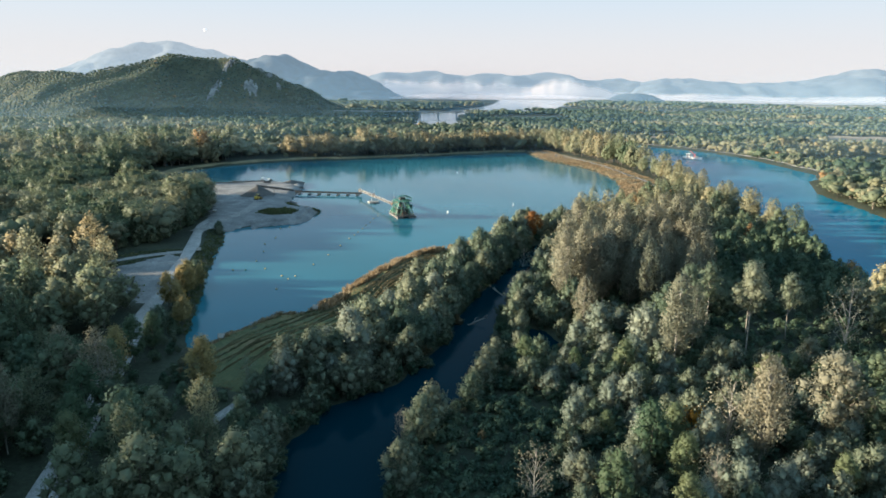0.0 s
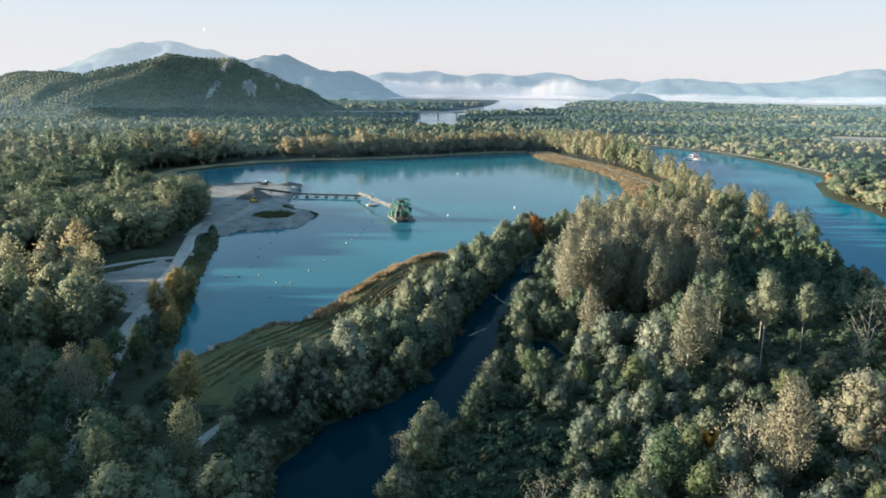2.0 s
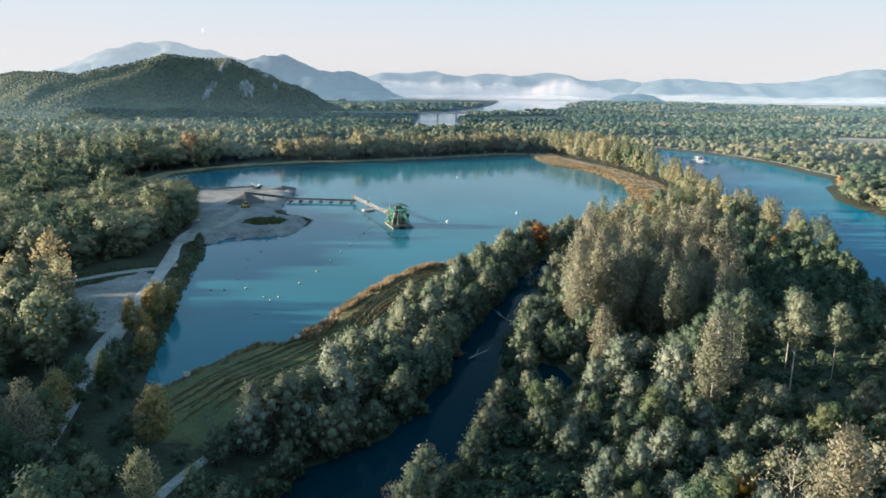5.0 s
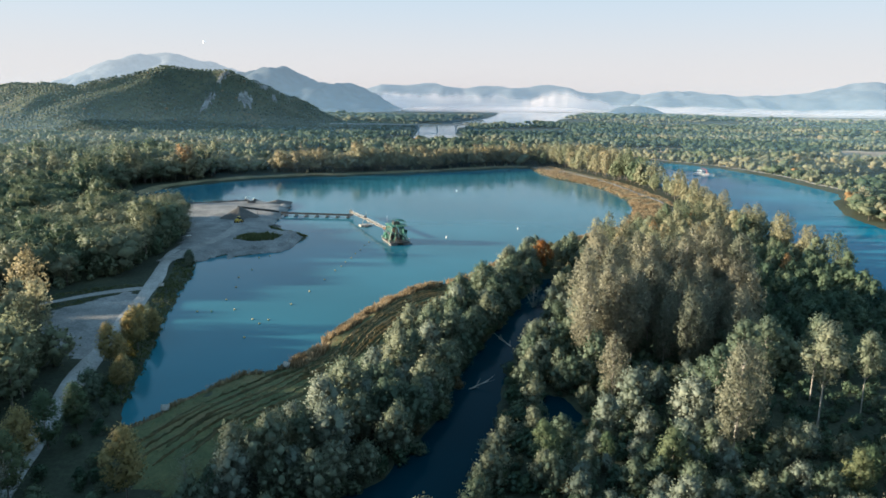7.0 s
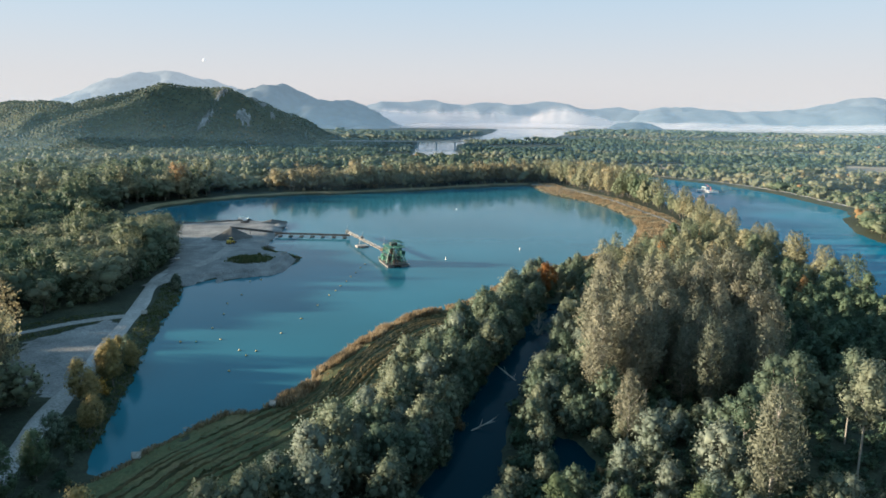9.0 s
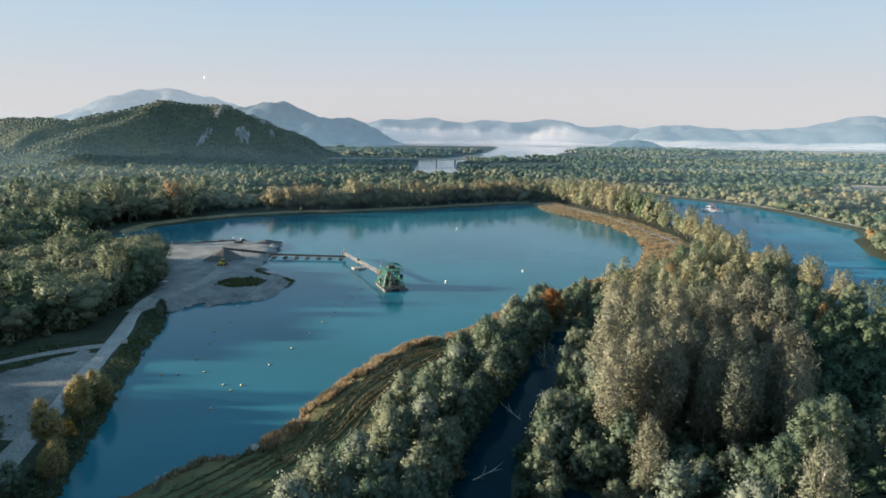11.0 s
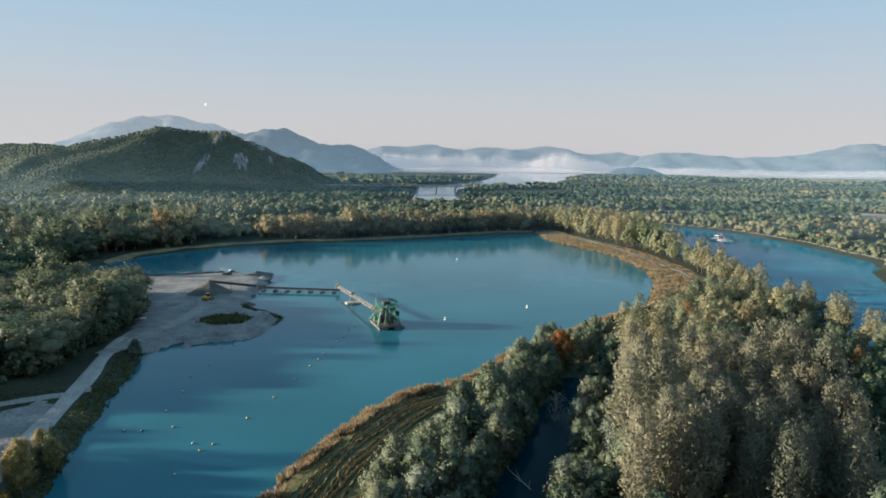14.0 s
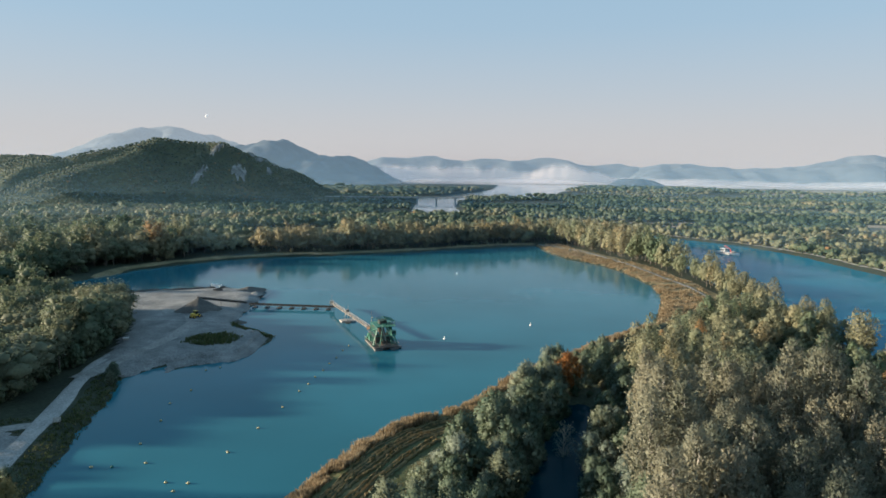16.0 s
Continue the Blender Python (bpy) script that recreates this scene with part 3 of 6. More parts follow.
CUBE_F = np.array([(0, 1, 3), (0, 3, 2), (4, 6, 7), (4, 7, 5), (0, 4, 5), (0, 5, 1), (2, 3, 7), (2, 7, 6), (0, 2, 6), (0, 6, 4), (1, 5, 7), (1, 7, 3)])


def lump(rng, c, r, stretch=1.0, fine=True):
    """One uneven leafy mass of a bough."""
    B, F = (ICO, ICO_F) if fine else (CUBE, CUBE_F)
    Q, _ = np.linalg.qr(rng.normal(size=(3, 3)))
    k = (B * rng.uniform(0.8, 1.12, (len(B), 1))) @ (Q * np.sign(np.linalg.det(Q))) * rng.uniform(0.85, 1.15, 3) * r
    return c + k * (1, 1, stretch), F


def crown_normals(V, bough, H, zb, rng):
    """Soft shading: between the direction out of the bough and that out of the whole crown."""
    q = (V - (0, 0, zb + 0.4 * (H - zb))) * (1, 1, 0.6)
    q /= np.maximum(np.linalg.norm(q, axis=1), 1e-6)[:, None]
    N = 0.75 * bough + 0.45 * q + (0, 0, 0.15) + rng.normal(0, 0.12, V.shape)
    return N / np.linalg.norm(N, axis=1)[:, None]


def tree(kind, rng, leaves=1.0, size=1.0, sides=4, limbs=True, boughs=0, core=0.0, fine=True):
    """Trunk with limbs, and a crown of leaf clumps on the outside of many overlapping boughs."""
    H, base, W, K, rb, N, s, top = KINDS[kind]
    if boughs:
        K, rb = boughs, rb * (K / boughs) ** 0.33 * 1.05
    W, zb = W * H, base * H
    C, R = [], []
    for k in range(K):
        u = (k + rng.random()) / K
        z = zb + (H - zb) * (0.08 + 0.86 * u)
        prof = W * math.sin(math.pi * min(0.97, max(0.08, u)) ** top) ** 0.7
        r = rb * W * rng.uniform(0.7, 1.25) * (1.0 if kind != "poplar" else 1.1)
        q, th = math.sqrt(rng.random()) * max(prof - r * 0.6, 0.05), k * 2.4 + rng.uniform(-0.6, 0.6)
        C.append((q * math.cos(th), q * math.sin(th), min(z, H - r * 0.8)))
        R.append(r)
    if boughs:        # a far tree: a rounded dome of a few masses
        zb *= 0.3
        C, R = [(0, 0, zb + 0.5 * (H - zb))], [W * 0.78]
        for k in range(1, K):
            th, up = k * 2.4 + rng.uniform(-0.4, 0.4), rng.uniform(-0.6, 0.8)
            r = W * rng.uniform(0.36, 0.56)
            q = (W - r * 0.75) * math.sqrt(max(0.05, 1 - up * up))
            C.append((q * math.cos(th), q * math.sin(th), zb + 0.5 * (H - zb) + up * (0.48 * (H - zb) - r * 0.6)))
            R.append(r)
    C, R = np.array(C), np.array(R)
    n = int(N * leaves * 1.5)
    k = rng.choice(K, n, p=R ** 2 / np.sum(R ** 2))
    d = rng.normal(size=(n, 3))
    d /= np.linalg.norm(d, axis=1)[:, None]
    up = {"poplar": 1.5, "willow": 1.15, "shrub": 1.0}.get(kind, 1.0)
    P = C[k] + d * (R[k] * rng.uniform(0.6, 1.24, n) * np.where(rng.random(n) < 0.15, 1.3, 1.0))[:, None] * (1, 1, up)
    dist = np.linalg.norm(P[:, None] - C[None], axis=2) / R[None]
    dist[np.arange(n), k] = 9
    keep = (dist.min(axis=1) > 0.62) & (P[:, 2] > 0.05)
    P, d = P[keep][: int(N * leaves)], d[keep][: int(N * leaves)]
    n = len(P)
    nrm = d + rng.normal(size=(n, 3)) * 0.7 + (0, 0, 0.3)
    nrm /= np.linalg.norm(nrm, axis=1)[:, None]
    a = np.cross(nrm, rng.normal(size=(n, 3)))
    a /= np.linalg.norm(a, axis=1)[:, None]
    if kind in ("willow", "shrub"):        # sprays that point outwards and up
        a = d * 0.9 + rng.normal(size=(n, 3)) * 0.5 + (0, 0, 0.7)
        a /= np.linalg.norm(a, axis=1)[:, None]
        nrm = np.cross(a, nrm)
        nrm /= np.linalg.norm(nrm, axis=1)[:, None]
    if kind == "poplar":
        a = d * 0.5 + rng.normal(size=(n, 3)) * 0.35 + (0, 0, 1.0)
        a /= np.linalg.norm(a, axis=1)[:, None]
        nrm = np.cross(a, nrm)
        nrm /= np.linalg.norm(nrm, axis=1)[:, None]
    b = np.cross(nrm, a)
    sz = s * size * rng.uniform(0.55, 1.35, n)[:, None]
    if sides == 4:
        L = np.stack([P - a * sz, P + b * sz * 0.55 + nrm * sz * 0.2, P + a * sz, P - b * sz * 0.55 + nrm * sz * 0.1], axis=1)
    else:
        thin = 0.8 if kind == "poplar" else 1.0
        L = np.stack([P - a * sz - b * sz * 0.5 * thin, P + a * sz - b * sz * 0.3 * thin, P + b * sz * 0.9 * thin], axis=1)
    L += rng.normal(size=L.shape) * sz[:, None] * 0.16
    back = np.sum(np.cross(L[:, 1] - L[:, 0], L[:, 2] - L[:, 0]) * d, axis=1) < 0
    L[back] = L[back][:, ::-1]
    crown = L.reshape(-1, 3), np.arange(n * sides).reshape(-1, sides)
    soft_n = [np.repeat(d, sides, axis=0)]
    if boughs:
        lumps = [lump(rng, c, r * (0.95 if K < 4 else 0.82 if K < 8 else 0.6), min(1.5, 0.42 * (H - zb) / W) if k == 0 else 1.0, fine) for k, (c, r) in enumerate(zip(C, R))]
        crown = join([crown] + lumps)
        soft_n += [(v - c) / np.linalg.norm(v - c, axis=1)[:, None] for (v, f), c in zip(lumps, C)]
        return tube((0, 0, -0.4), (0, 0, H * 0.6), 0.016 * H, 0.008 * H, 3), crown, crown_normals(crown[0], np.vstack(soft_n), H, zb, rng)
    if core and kind != "poplar":
        lumps = [lump(rng, c, core * r * 0.8, up * 1.1, fine) for c, r in zip(C, R)]
        crown = join([crown] + lumps)
        soft_n += [(v - c) / np.linalg.norm(v - c, axis=1)[:, None] for (v, f), c in zip(lumps, C)]
    girth = 0.0085 if kind in ("birch", "poplar") else 0.014
    wood = [tube((0, 0, -0.4), (0.02 * H, 0, zb + 0.3 * (H - zb)), girth * H, girth * 0.7 * H, 7), tube((0.02 * H, 0, zb + 0.3 * (H - zb)), (0, 0.01 * H, H * 0.86), girth * 0.7 * H, 0.002 * H, 6)]
    if limbs:
        for c in C[::2]:
            zs = max(0.1 * H, c[2] - 0.9 * math.hypot(c[0], c[1]) - 0.08 * H)
            wood.append(tube((0.01 * H, 0, min(zs, H * 0.8)), c, 0.006 * H, 0.0015 * H, 4))
    return join(wood), crown, crown_normals(crown[0], np.vstack(soft_n), H, zb, rng)


RNG = np.random.default_rng(7)
WEDGE = lambda P: (P[:, 0] < 40 + 0.72 * P[:, 1]) & (P[:, 0] > -105 - 0.72 * P[:, 1])
GAPS = [FIELD, YARD, LOT, BANK, MEADOW, MEADOW_EAST, FIELD_EAST, FIELD_LOW, RIVER_MEADOW, CLEARING]
# stands that lie in shade; the shade is put into their leaf tint
SHADED = [[(-58, 1142), (160, 1190), (200, 1420), (-50, 1380)], [(463, 1272), (581, 1299), (640, 1400), (500, 1370)], [(662, 1349), (774, 1392), (830, 1480), (700, 1450)],
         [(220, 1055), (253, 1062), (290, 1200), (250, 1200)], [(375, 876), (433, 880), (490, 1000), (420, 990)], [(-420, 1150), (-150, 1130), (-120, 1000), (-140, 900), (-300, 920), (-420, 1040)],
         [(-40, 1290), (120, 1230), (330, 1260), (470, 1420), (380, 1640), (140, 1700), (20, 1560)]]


def scatter(poly, step, clear=2.0, jitter=0.42):
    """Places for trees inside a polygon, off the water, the roads and the meadows."""
    A = np.array(poly, float)
    X, Y = np.meshgrid(np.arange(A[:, 0].min(), A[:, 0].max(), step), np.arange(A[:, 1].min(), A[:, 1].max(), step * 0.87))
    X = X + (np.arange(X.shape[0]) % 2)[:, None] * step / 2
    P = np.column_stack([X.ravel(), Y.ravel()]) + RNG.uniform(-jitter, jitter, (X.size, 2)) * step
    P = P[WEDGE(P)]
    P = P[inside(P, poly)]
    P = P[shore(P) > clear]
    for g in GAPS:
        P = P[signed(P, g) > 1.5]
    for l, w in ((ROAD, 4.5), (LANE, 4.5), (FOOTPATH, 3.0), (PATH_EAST, 3.0)):
        P = P[line_dist(P, l) > w]
    return P


def woods(name, P, kinds, weights, leaves, size, label, scale=(0.75, 1.25), sides=3, variants=3, tone=0.0, limbs=False, level=height, boughs=0, fine=False, spread_by=1.0):
    """Many trees in one mesh, each turned and sized at random."""
    if not len(P):
        return
    Z = level(P)
    which = RNG.choice(len(kinds) * variants, len(P), p=np.repeat(weights, variants) / variants)
    sc = RNG.uniform(*scale, len(P)) * (1 + 0.14 * vnoise(P, 30.0, 1) + 0.14 * vnoise(P, 95.0, 2))
    th = RNG.uniform(0, 2 * np.pi, len(P))
    wide = RNG.uniform(0.95, 1.3, len(P)) * spread_by
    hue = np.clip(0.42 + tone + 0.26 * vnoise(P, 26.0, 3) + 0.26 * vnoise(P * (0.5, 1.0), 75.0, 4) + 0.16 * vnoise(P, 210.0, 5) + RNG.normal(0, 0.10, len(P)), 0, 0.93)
    if 0 < boughs < 6:        # broad stands and hedges on the plain
        sc = sc * (1 + 0.35 * vnoise(P * (0.5, 1.0), 42.0, 12))
        hue = np.clip(hue - 0.08 + 0.3 * vnoise(P * (0.35, 1.0), 110.0, 13), 0, 0.93)
    # painted shade: hue pulled down inside these stands
    for d in SHADED:
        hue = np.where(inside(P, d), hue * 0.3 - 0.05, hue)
    hue = np.where(RNG.random(len(P)) < 0.006, 1.0, hue)
    got = {0: ([], [], []), 1: ([], [], [])}
    lit = []
    off = [0, 0]
    for v in range(len(kinds) * variants):
        pair = tree(kinds[v // variants], RNG, leaves, size, sides, limbs, boughs, 0.0 if boughs else 0.78, fine)
        m = np.nonzero(which == v)[0]
        if not len(m):
            continue
        c, s = np.cos(th[m])[:, None], np.sin(th[m])[:, None]
        N = pair[2]
        lit.append(np.stack([N[None, :, 0] * c - N[None, :, 1] * s, N[None, :, 0] * s + N[None, :, 1] * c, np.broadcast_to(N[None, :, 2], (len(m), len(N)))], axis=-1).reshape(-1, 3))
        for j, (V, F) in enumerate(pair[:2]):
            q = V[None] * sc[m][:, None, None] * np.stack([wide[m], wide[m], np.ones(len(m))], axis=1)[:, None]
            W = np.stack([q[..., 0] * c - q[..., 1] * s + P[m, 0][:, None], q[..., 0] * s + q[..., 1] * c + P[m, 1][:, None], q[..., 2] + Z[m][:, None]], axis=-1)
            got[j][0].append(W.reshape(-1, 3))
            got[j][1].append((F[None] + (np.arange(len(m)) * len(V))[:, None, None] + off[j]).reshape(-1, F.shape[1]))
            got[j][2].append(np.repeat(hue[m], len(V)))
            off[j] += len(m) * len(V)
    top = tagged(new(name), label, "woods", kind="stuff")
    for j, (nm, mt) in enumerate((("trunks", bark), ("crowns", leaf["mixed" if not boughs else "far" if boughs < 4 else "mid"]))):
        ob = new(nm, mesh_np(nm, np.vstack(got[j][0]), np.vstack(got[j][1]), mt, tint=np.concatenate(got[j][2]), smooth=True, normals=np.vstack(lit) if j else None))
        ob.parent = top
        ob["kind"] = "stuff"
    return top


def single(kind, leaf_mat, bark_mat, seed, label, leaves=1.0, size=1.0, name=None):
    """One tree as a thing: trunk and crown under an empty at its foot."""
    rng = np.random.default_rng(seed)
    wood, crown, soft_n = tree(kind, rng, leaves, size, 3, limbs=kind in ("poplar", "birch", "oak"), core=0.0 if leaves < 0.5 else 0.68, fine=False)
    name = name or ("shrub" if kind == "shrub" else kind + "_tree")
    top = tagged(new(name), label, "shrub" if kind == "shrub" else "tree", "trees of the wood")
    for nm, (V, F), mt in (("trunk", wood, bark_mat), ("crown", crown, leaf_mat)):
        new(nm, mesh_np(nm, V, F, mt, smooth=True, normals=soft_n if nm == "crown" else None)).parent = top
    return top


SORTS = {
    "willow": [single("willow", leaf["willow"], bark, s, "bushy grey-green willow with a rounded crown", f, g) for s, f, g in ((1, 1.0, 1.0), (2, 1.2, 0.9), (3, 1.0, 1.0), (4, 0.9, 1.05))],
    "poplar": [single("poplar", leaf["poplar"], pale_bark, s, "tall slender poplar with thin beige autumn leaves", f, g) for s, f, g in ((11, 1.0, 1.0), (12, 1.1, 1.0), (13, 0.8, 1.0))],
    "alder": [single("alder", leaf["alder"], bark, s, "dense dark green broadleaf tree", f, g) for s, f, g in ((21, 1.0, 1.0), (22, 1.0, 0.95), (23, 0.9, 1.0))],
    "shrub": [single("shrub", leaf["shrub"], bark, s, "low leafy shrub of the undergrowth", f, g) for s, f, g in ((31, 1.0, 1.0), (32, 1.0, 1.1), (33, 0.9, 1.0))],
}
SORTS["silver"] = [single("willow", leaf["silver"], bark, s, "silvery grey-green osier with a rounded crown", 1.0, 0.95, name="osier") for s in (5, 6)]
SORTS["birch"] = [single("birch", leaf["willow"], pale_bark, 41, "tall birch with a bare white trunk and a high thin crown")]
SORTS["oak"] = [single("oak", leaf["poplar"], pale_bark, 42, "wide open-crowned tree with pale bare limbs", name="broad_tree")]
SORTS["orange"] = [single("oak", leaf["orange"], bark, 43, "round tree in full orange autumn colour", name="autumn_tree")]
SORTS["yellow"] = [single("shrub", leaf["yellow"], bark, 44, "small shrub with bright yellow autumn leaves", name="yellow_shrub")]
SORTS["bare"] = [single("oak", leaf["poplar"], pale_bark, 45, "nearly bare tree with thin pale twigs", 0.22, 0.8, name="bare_tree")]
SORTS["gold"] = [single("alder", leaf["gold"], bark, 46, "golden-olive broadleaf tree beside the meadow", name="golden_tree")]
FIRST = {id(o): True for v in SORTS.values() for o in v}


def plant(kind, x, y, scale, turn=None, pick=None):
    sort = SORTS[kind]
    ob = sort[pick if pick is not None else int(RNG.integers(len(sort)))]
    z = float(height(np.array([[x, y]]))[0])
    m = Matrix.Translation((x, y, z)) @ Matrix.Rotation(RNG.uniform(0, 6.28) if turn is None else turn, 4, "Z") @ Matrix.Scale(scale, 4)
    if FIRST.pop(id(ob), None):
        ob.matrix_basis = m
        return ob
    made = copy_thing(ob, m)
    made.scale = (scale,) * 3
    return made


def grow(poly, step, kinds, weights, scale=(0.75, 1.25), clear=1.0, group=None):
    P = scatter(poly, step, clear)
    for (x, y), k in zip(P, RNG.choice(len(kinds), len(P), p=weights)):
        plant(kinds[k], x, y, RNG.uniform(*scale) * (1 + 0.15 * float(wobble(x, y, 19.0))))
    return len(P)


# single trees that stand out
for kind, x, y, s in (("birch", 74, 175, 1.1), ("oak", 73.3, 132.8, 1.2), ("orange", 31, 303, 0.85), ("yellow", 47.4, 132.5, 1.5), ("bare", 50.5, 125, 1.1), ("bare", 42.4, 109.5, 0.7), ("bare", 99.7, 177, 1.35),
                      ("gold", -56, 145, 0.78), ("gold", -80, 154, 0.7), ("gold", -88, 224, 0.5), ("gold", -94, 229, 0.46), ("gold", -91, 215, 0.5), ("yellow", -87, 206, 1.1), ("gold", -80, 188, 0.42), ("bare", -47, 148, 0.5),
                      ("willow", -6.6, 126, 0.9), ("bare", -10, 126, 0.55), ("poplar", 51.6, 161.6, 1.1), ("poplar", 54, 119.2, 1.0), ("poplar", 57, 124, 0.85), ("oak", 84.6, 164.5, 0.6), ("alder", 15.6, 157, 0.62), ("bare", 13.2, 108.3, 0.75),
                      ("birch", 62, 186, 0.95), ("birch", 69, 191, 0.9), ("birch", 80, 190, 0.95), ("birch", 88, 184, 0.85), ("birch", 54, 178, 0.8), ("silver", 47, 171, 1.2), ("willow", 53, 183, 1.15), ("silver", 41, 158, 0.95), ("poplar", 60, 174, 0.8), ("silver", 37, 179, 1.05), ("willow", 61, 160, 0.9), ("poplar", 34, 186, 0.75), ("silver", 30, 172, 0.8), ("willow", 66, 118, 0.8), ("willow", 70, 113, 0.85), ("bare", 104, 300, 1.1), ("bare", 24, 262, 0.7)):
    plant(kind, x, y, s)

# near woods, tree by tree
grow([(27, 198), (70, 199), (90, 256), (44, 268)], 6.2, ["poplar", "willow"], [0.86, 0.14], (0.9, 1.2))
grow([(18, 100), (74, 100), (76, 166), (26, 168), (20, 150)], 6.0, ["willow", "alder", "silver"], [0.38, 0.1, 0.52], (0.32, 0.74), 0.4)
# low growth under and between trees: its shade is put into the tone
woods("undergrowth", scatter([(-11, 84), (112, 90), (116, 205), (62, 200), (30, 196), (14, 190), (4, 150), (-4, 136)], 3.3, 0.2, 0.6), ["shrub"], [1.0], 0.28, 1.5, "thicket of bramble and young willow, tinted dark for shade", (0.25, 0.75), tone=-0.22)
woods("bramble_thicket", scatter([(-11, 84), (22, 84), (22, 138), (4, 150), (-4, 136)], 2.5, 0.1, 0.6), ["shrub"], [1.0], 0.2, 1.6, "low bramble thicket beside the oxbow, tinted dark for shade", (0.3, 0.6), tone=-0.3)
woods("poplar_undergrowth", scatter([(28, 196), (72, 198), (90, 256), (44, 268)], 3.8, 0.2, 0.6), ["shrub"], [1.0], 0.28, 1.5, "shrubs under the tall poplars, tinted dark for their shade", (0.5, 1.1), tone=-0.12)
woods("corner_woods", scatter([(76, 100), (108, 100), (112, 164), (78, 164)], 6.6, 0.4), ["willow", "poplar", "alder"], [0.6, 0.15, 0.25], 0.6, 1.1, "loose woods of willow and alder", (0.4, 0.85), tone=0.0)
grow([(26, 168), (70, 167), (64, 200), (30, 196)], 5.8, ["shrub", "willow", "silver"], [0.2, 0.5, 0.3], (0.4, 0.72), 0.4)
grow([(6, 150), (26, 150), (30, 196), (27, 246), (18, 225), (14, 190)], 5.4, ["shrub", "willow"], [0.4, 0.6], (0.4, 0.75), 0.0)
P = scatter([(-34, 78), (-34, 125), (-45, 143), (-62, 150), (-68, 165), (-78, 172), (-100, 150), (-92, 110), (-72, 78)], 6.0, 0.0)
low = (P[:, 1] > 118) & (P[:, 0] > -68)
woods("meadow_woods", P[~low], ["willow", "alder", "shrub", "poplar"], [0.40, 0.30, 0.18, 0.12], 0.6, 1.1, "mixed woods of willow and alder beside the meadow", (0.62, 1.0))
woods("meadow_edge_woods", P[low], ["willow", "alder", "shrub"], [0.5, 0.2, 0.3], 0.6, 1.1, "low willows at the edge of the meadow", (0.36, 0.62))
for x, y, s, k in ((-69, 118, 0.75, "alder"), (-72, 127, 0.85, "alder"), (-74, 136, 0.8, "poplar"), (-76, 144, 0.75, "alder"), (-79, 160, 0.7, "alder"), (-70, 132, 0.8, "willow"), (-78, 168, 0.6, "alder"), (-66, 112, 0.7, "alder"), (-82, 118, 0.8, "poplar"), (-84, 140, 0.75, "poplar")):
    plant(k, x, y, s)
grow([(14, 190), (26, 246), (44, 300), (52, 330), (62, 330), (46, 262), (34, 215), (30, 192)], 5.6, ["shrub", "willow", "silver"], [0.2, 0.5, 0.3], (0.45, 0.85), -0.4)
grow([(30, 298), (46, 296), (64, 340), (52, 348), (38, 332)], 5.2, ["shrub", "willow"], [0.5, 0.5], (0.5, 0.8), 0.0)
grow([(-44, 140), (-28, 145), (-6, 180), (1, 212), (14, 250), (34, 330), (24, 310), (6, 272), (-8, 240), (-22, 200), (-32, 170)], 5.0, ["willow", "shrub", "silver"], [0.65, 0.15, 0.2], (0.5, 1.08), -0.6)
grow([(-80, 168), (-72, 168), (-84, 205), (-92, 232), (-97, 232), (-90, 205)], 3.4, ["shrub", "gold", "willow"], [0.74, 0.06, 0.2], (0.4, 0.75), 0.3)
for x, y, s in ((-113, 309, 0.5), (-111, 304, 0.4), (-115, 313, 0.35)):
    plant("willow", x, y, s)
for x, y in RNG.uniform((-84, 143), (-44, 186), (90, 2)):
    Q = np.array([[x, y]])
    if inside(Q, CLEARING)[0] and shore(Q)[0] > 0.8 and line_dist(Q, ROAD)[0] > 4 and line_dist(Q, FOOTPATH)[0] > 3 and signed(Q, FIELD)[0] > 1:
        plant("shrub", x, y, RNG.uniform(0.4, 0.8))

# low growth along the banks of the oxbow
def fringe(line, near, far, step, kinds, weights, scale):
    pts = np.array(line, float)
    t = np.concatenate([[0], np.cumsum(np.hypot(*np.diff(pts, axis=0).T))])
    for s in np.arange(0, t[-1], step):
        x, y = (np.interp(s + RNG.uniform(0, step), t, pts[:, k]) for k in (0, 1))
        plant(kinds[int(RNG.choice(len(kinds), p=weights))], x + RNG.uniform(near, far), y + RNG.uniform(-1, 1), RNG.uniform(*scale))


fringe(POND[:13], 1.0, 4.0, 3.9, ["shrub", "willow"], [0.7, 0.3], (0.5, 0.95))
fringe(POND[15:], -4.5, -0.8, 3.6, ["shrub", "willow"], [0.4, 0.6], (0.6, 1.0))
fringe(POND[15:], -1.2, 0.8, 3.8, ["shrub"], [1.0], (0.6, 0.95))

# the rest of the wood
P = scatter([(72, 199), (116, 205), (140, 215), (152, 320), (150, 420), (138, 448), (112, 412), (74, 362), (58, 338), (46, 270), (90, 257)], 6.6, 0.5)
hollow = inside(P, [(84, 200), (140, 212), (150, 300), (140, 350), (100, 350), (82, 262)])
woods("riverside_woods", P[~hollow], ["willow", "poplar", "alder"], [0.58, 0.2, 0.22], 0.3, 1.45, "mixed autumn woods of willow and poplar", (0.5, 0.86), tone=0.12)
# tone below zero paints in the shade of the poplar clump
woods("hollow_willows", P[hollow], ["willow"], [1.0], 0.34, 1.4, "low willows in a hollow, tinted darker for its shade", (0.42, 0.7), tone=-0.12)
woods("east_riverside_woods", scatter([(108, 78), (145, 78), (145, 215), (116, 205), (110, 164)], 7.0, 0.5), ["willow", "poplar", "alder"], [0.5, 0.2, 0.3], 0.3, 1.5, "mixed autumn woods of willow and poplar", (0.7, 1.05), tone=0.1)
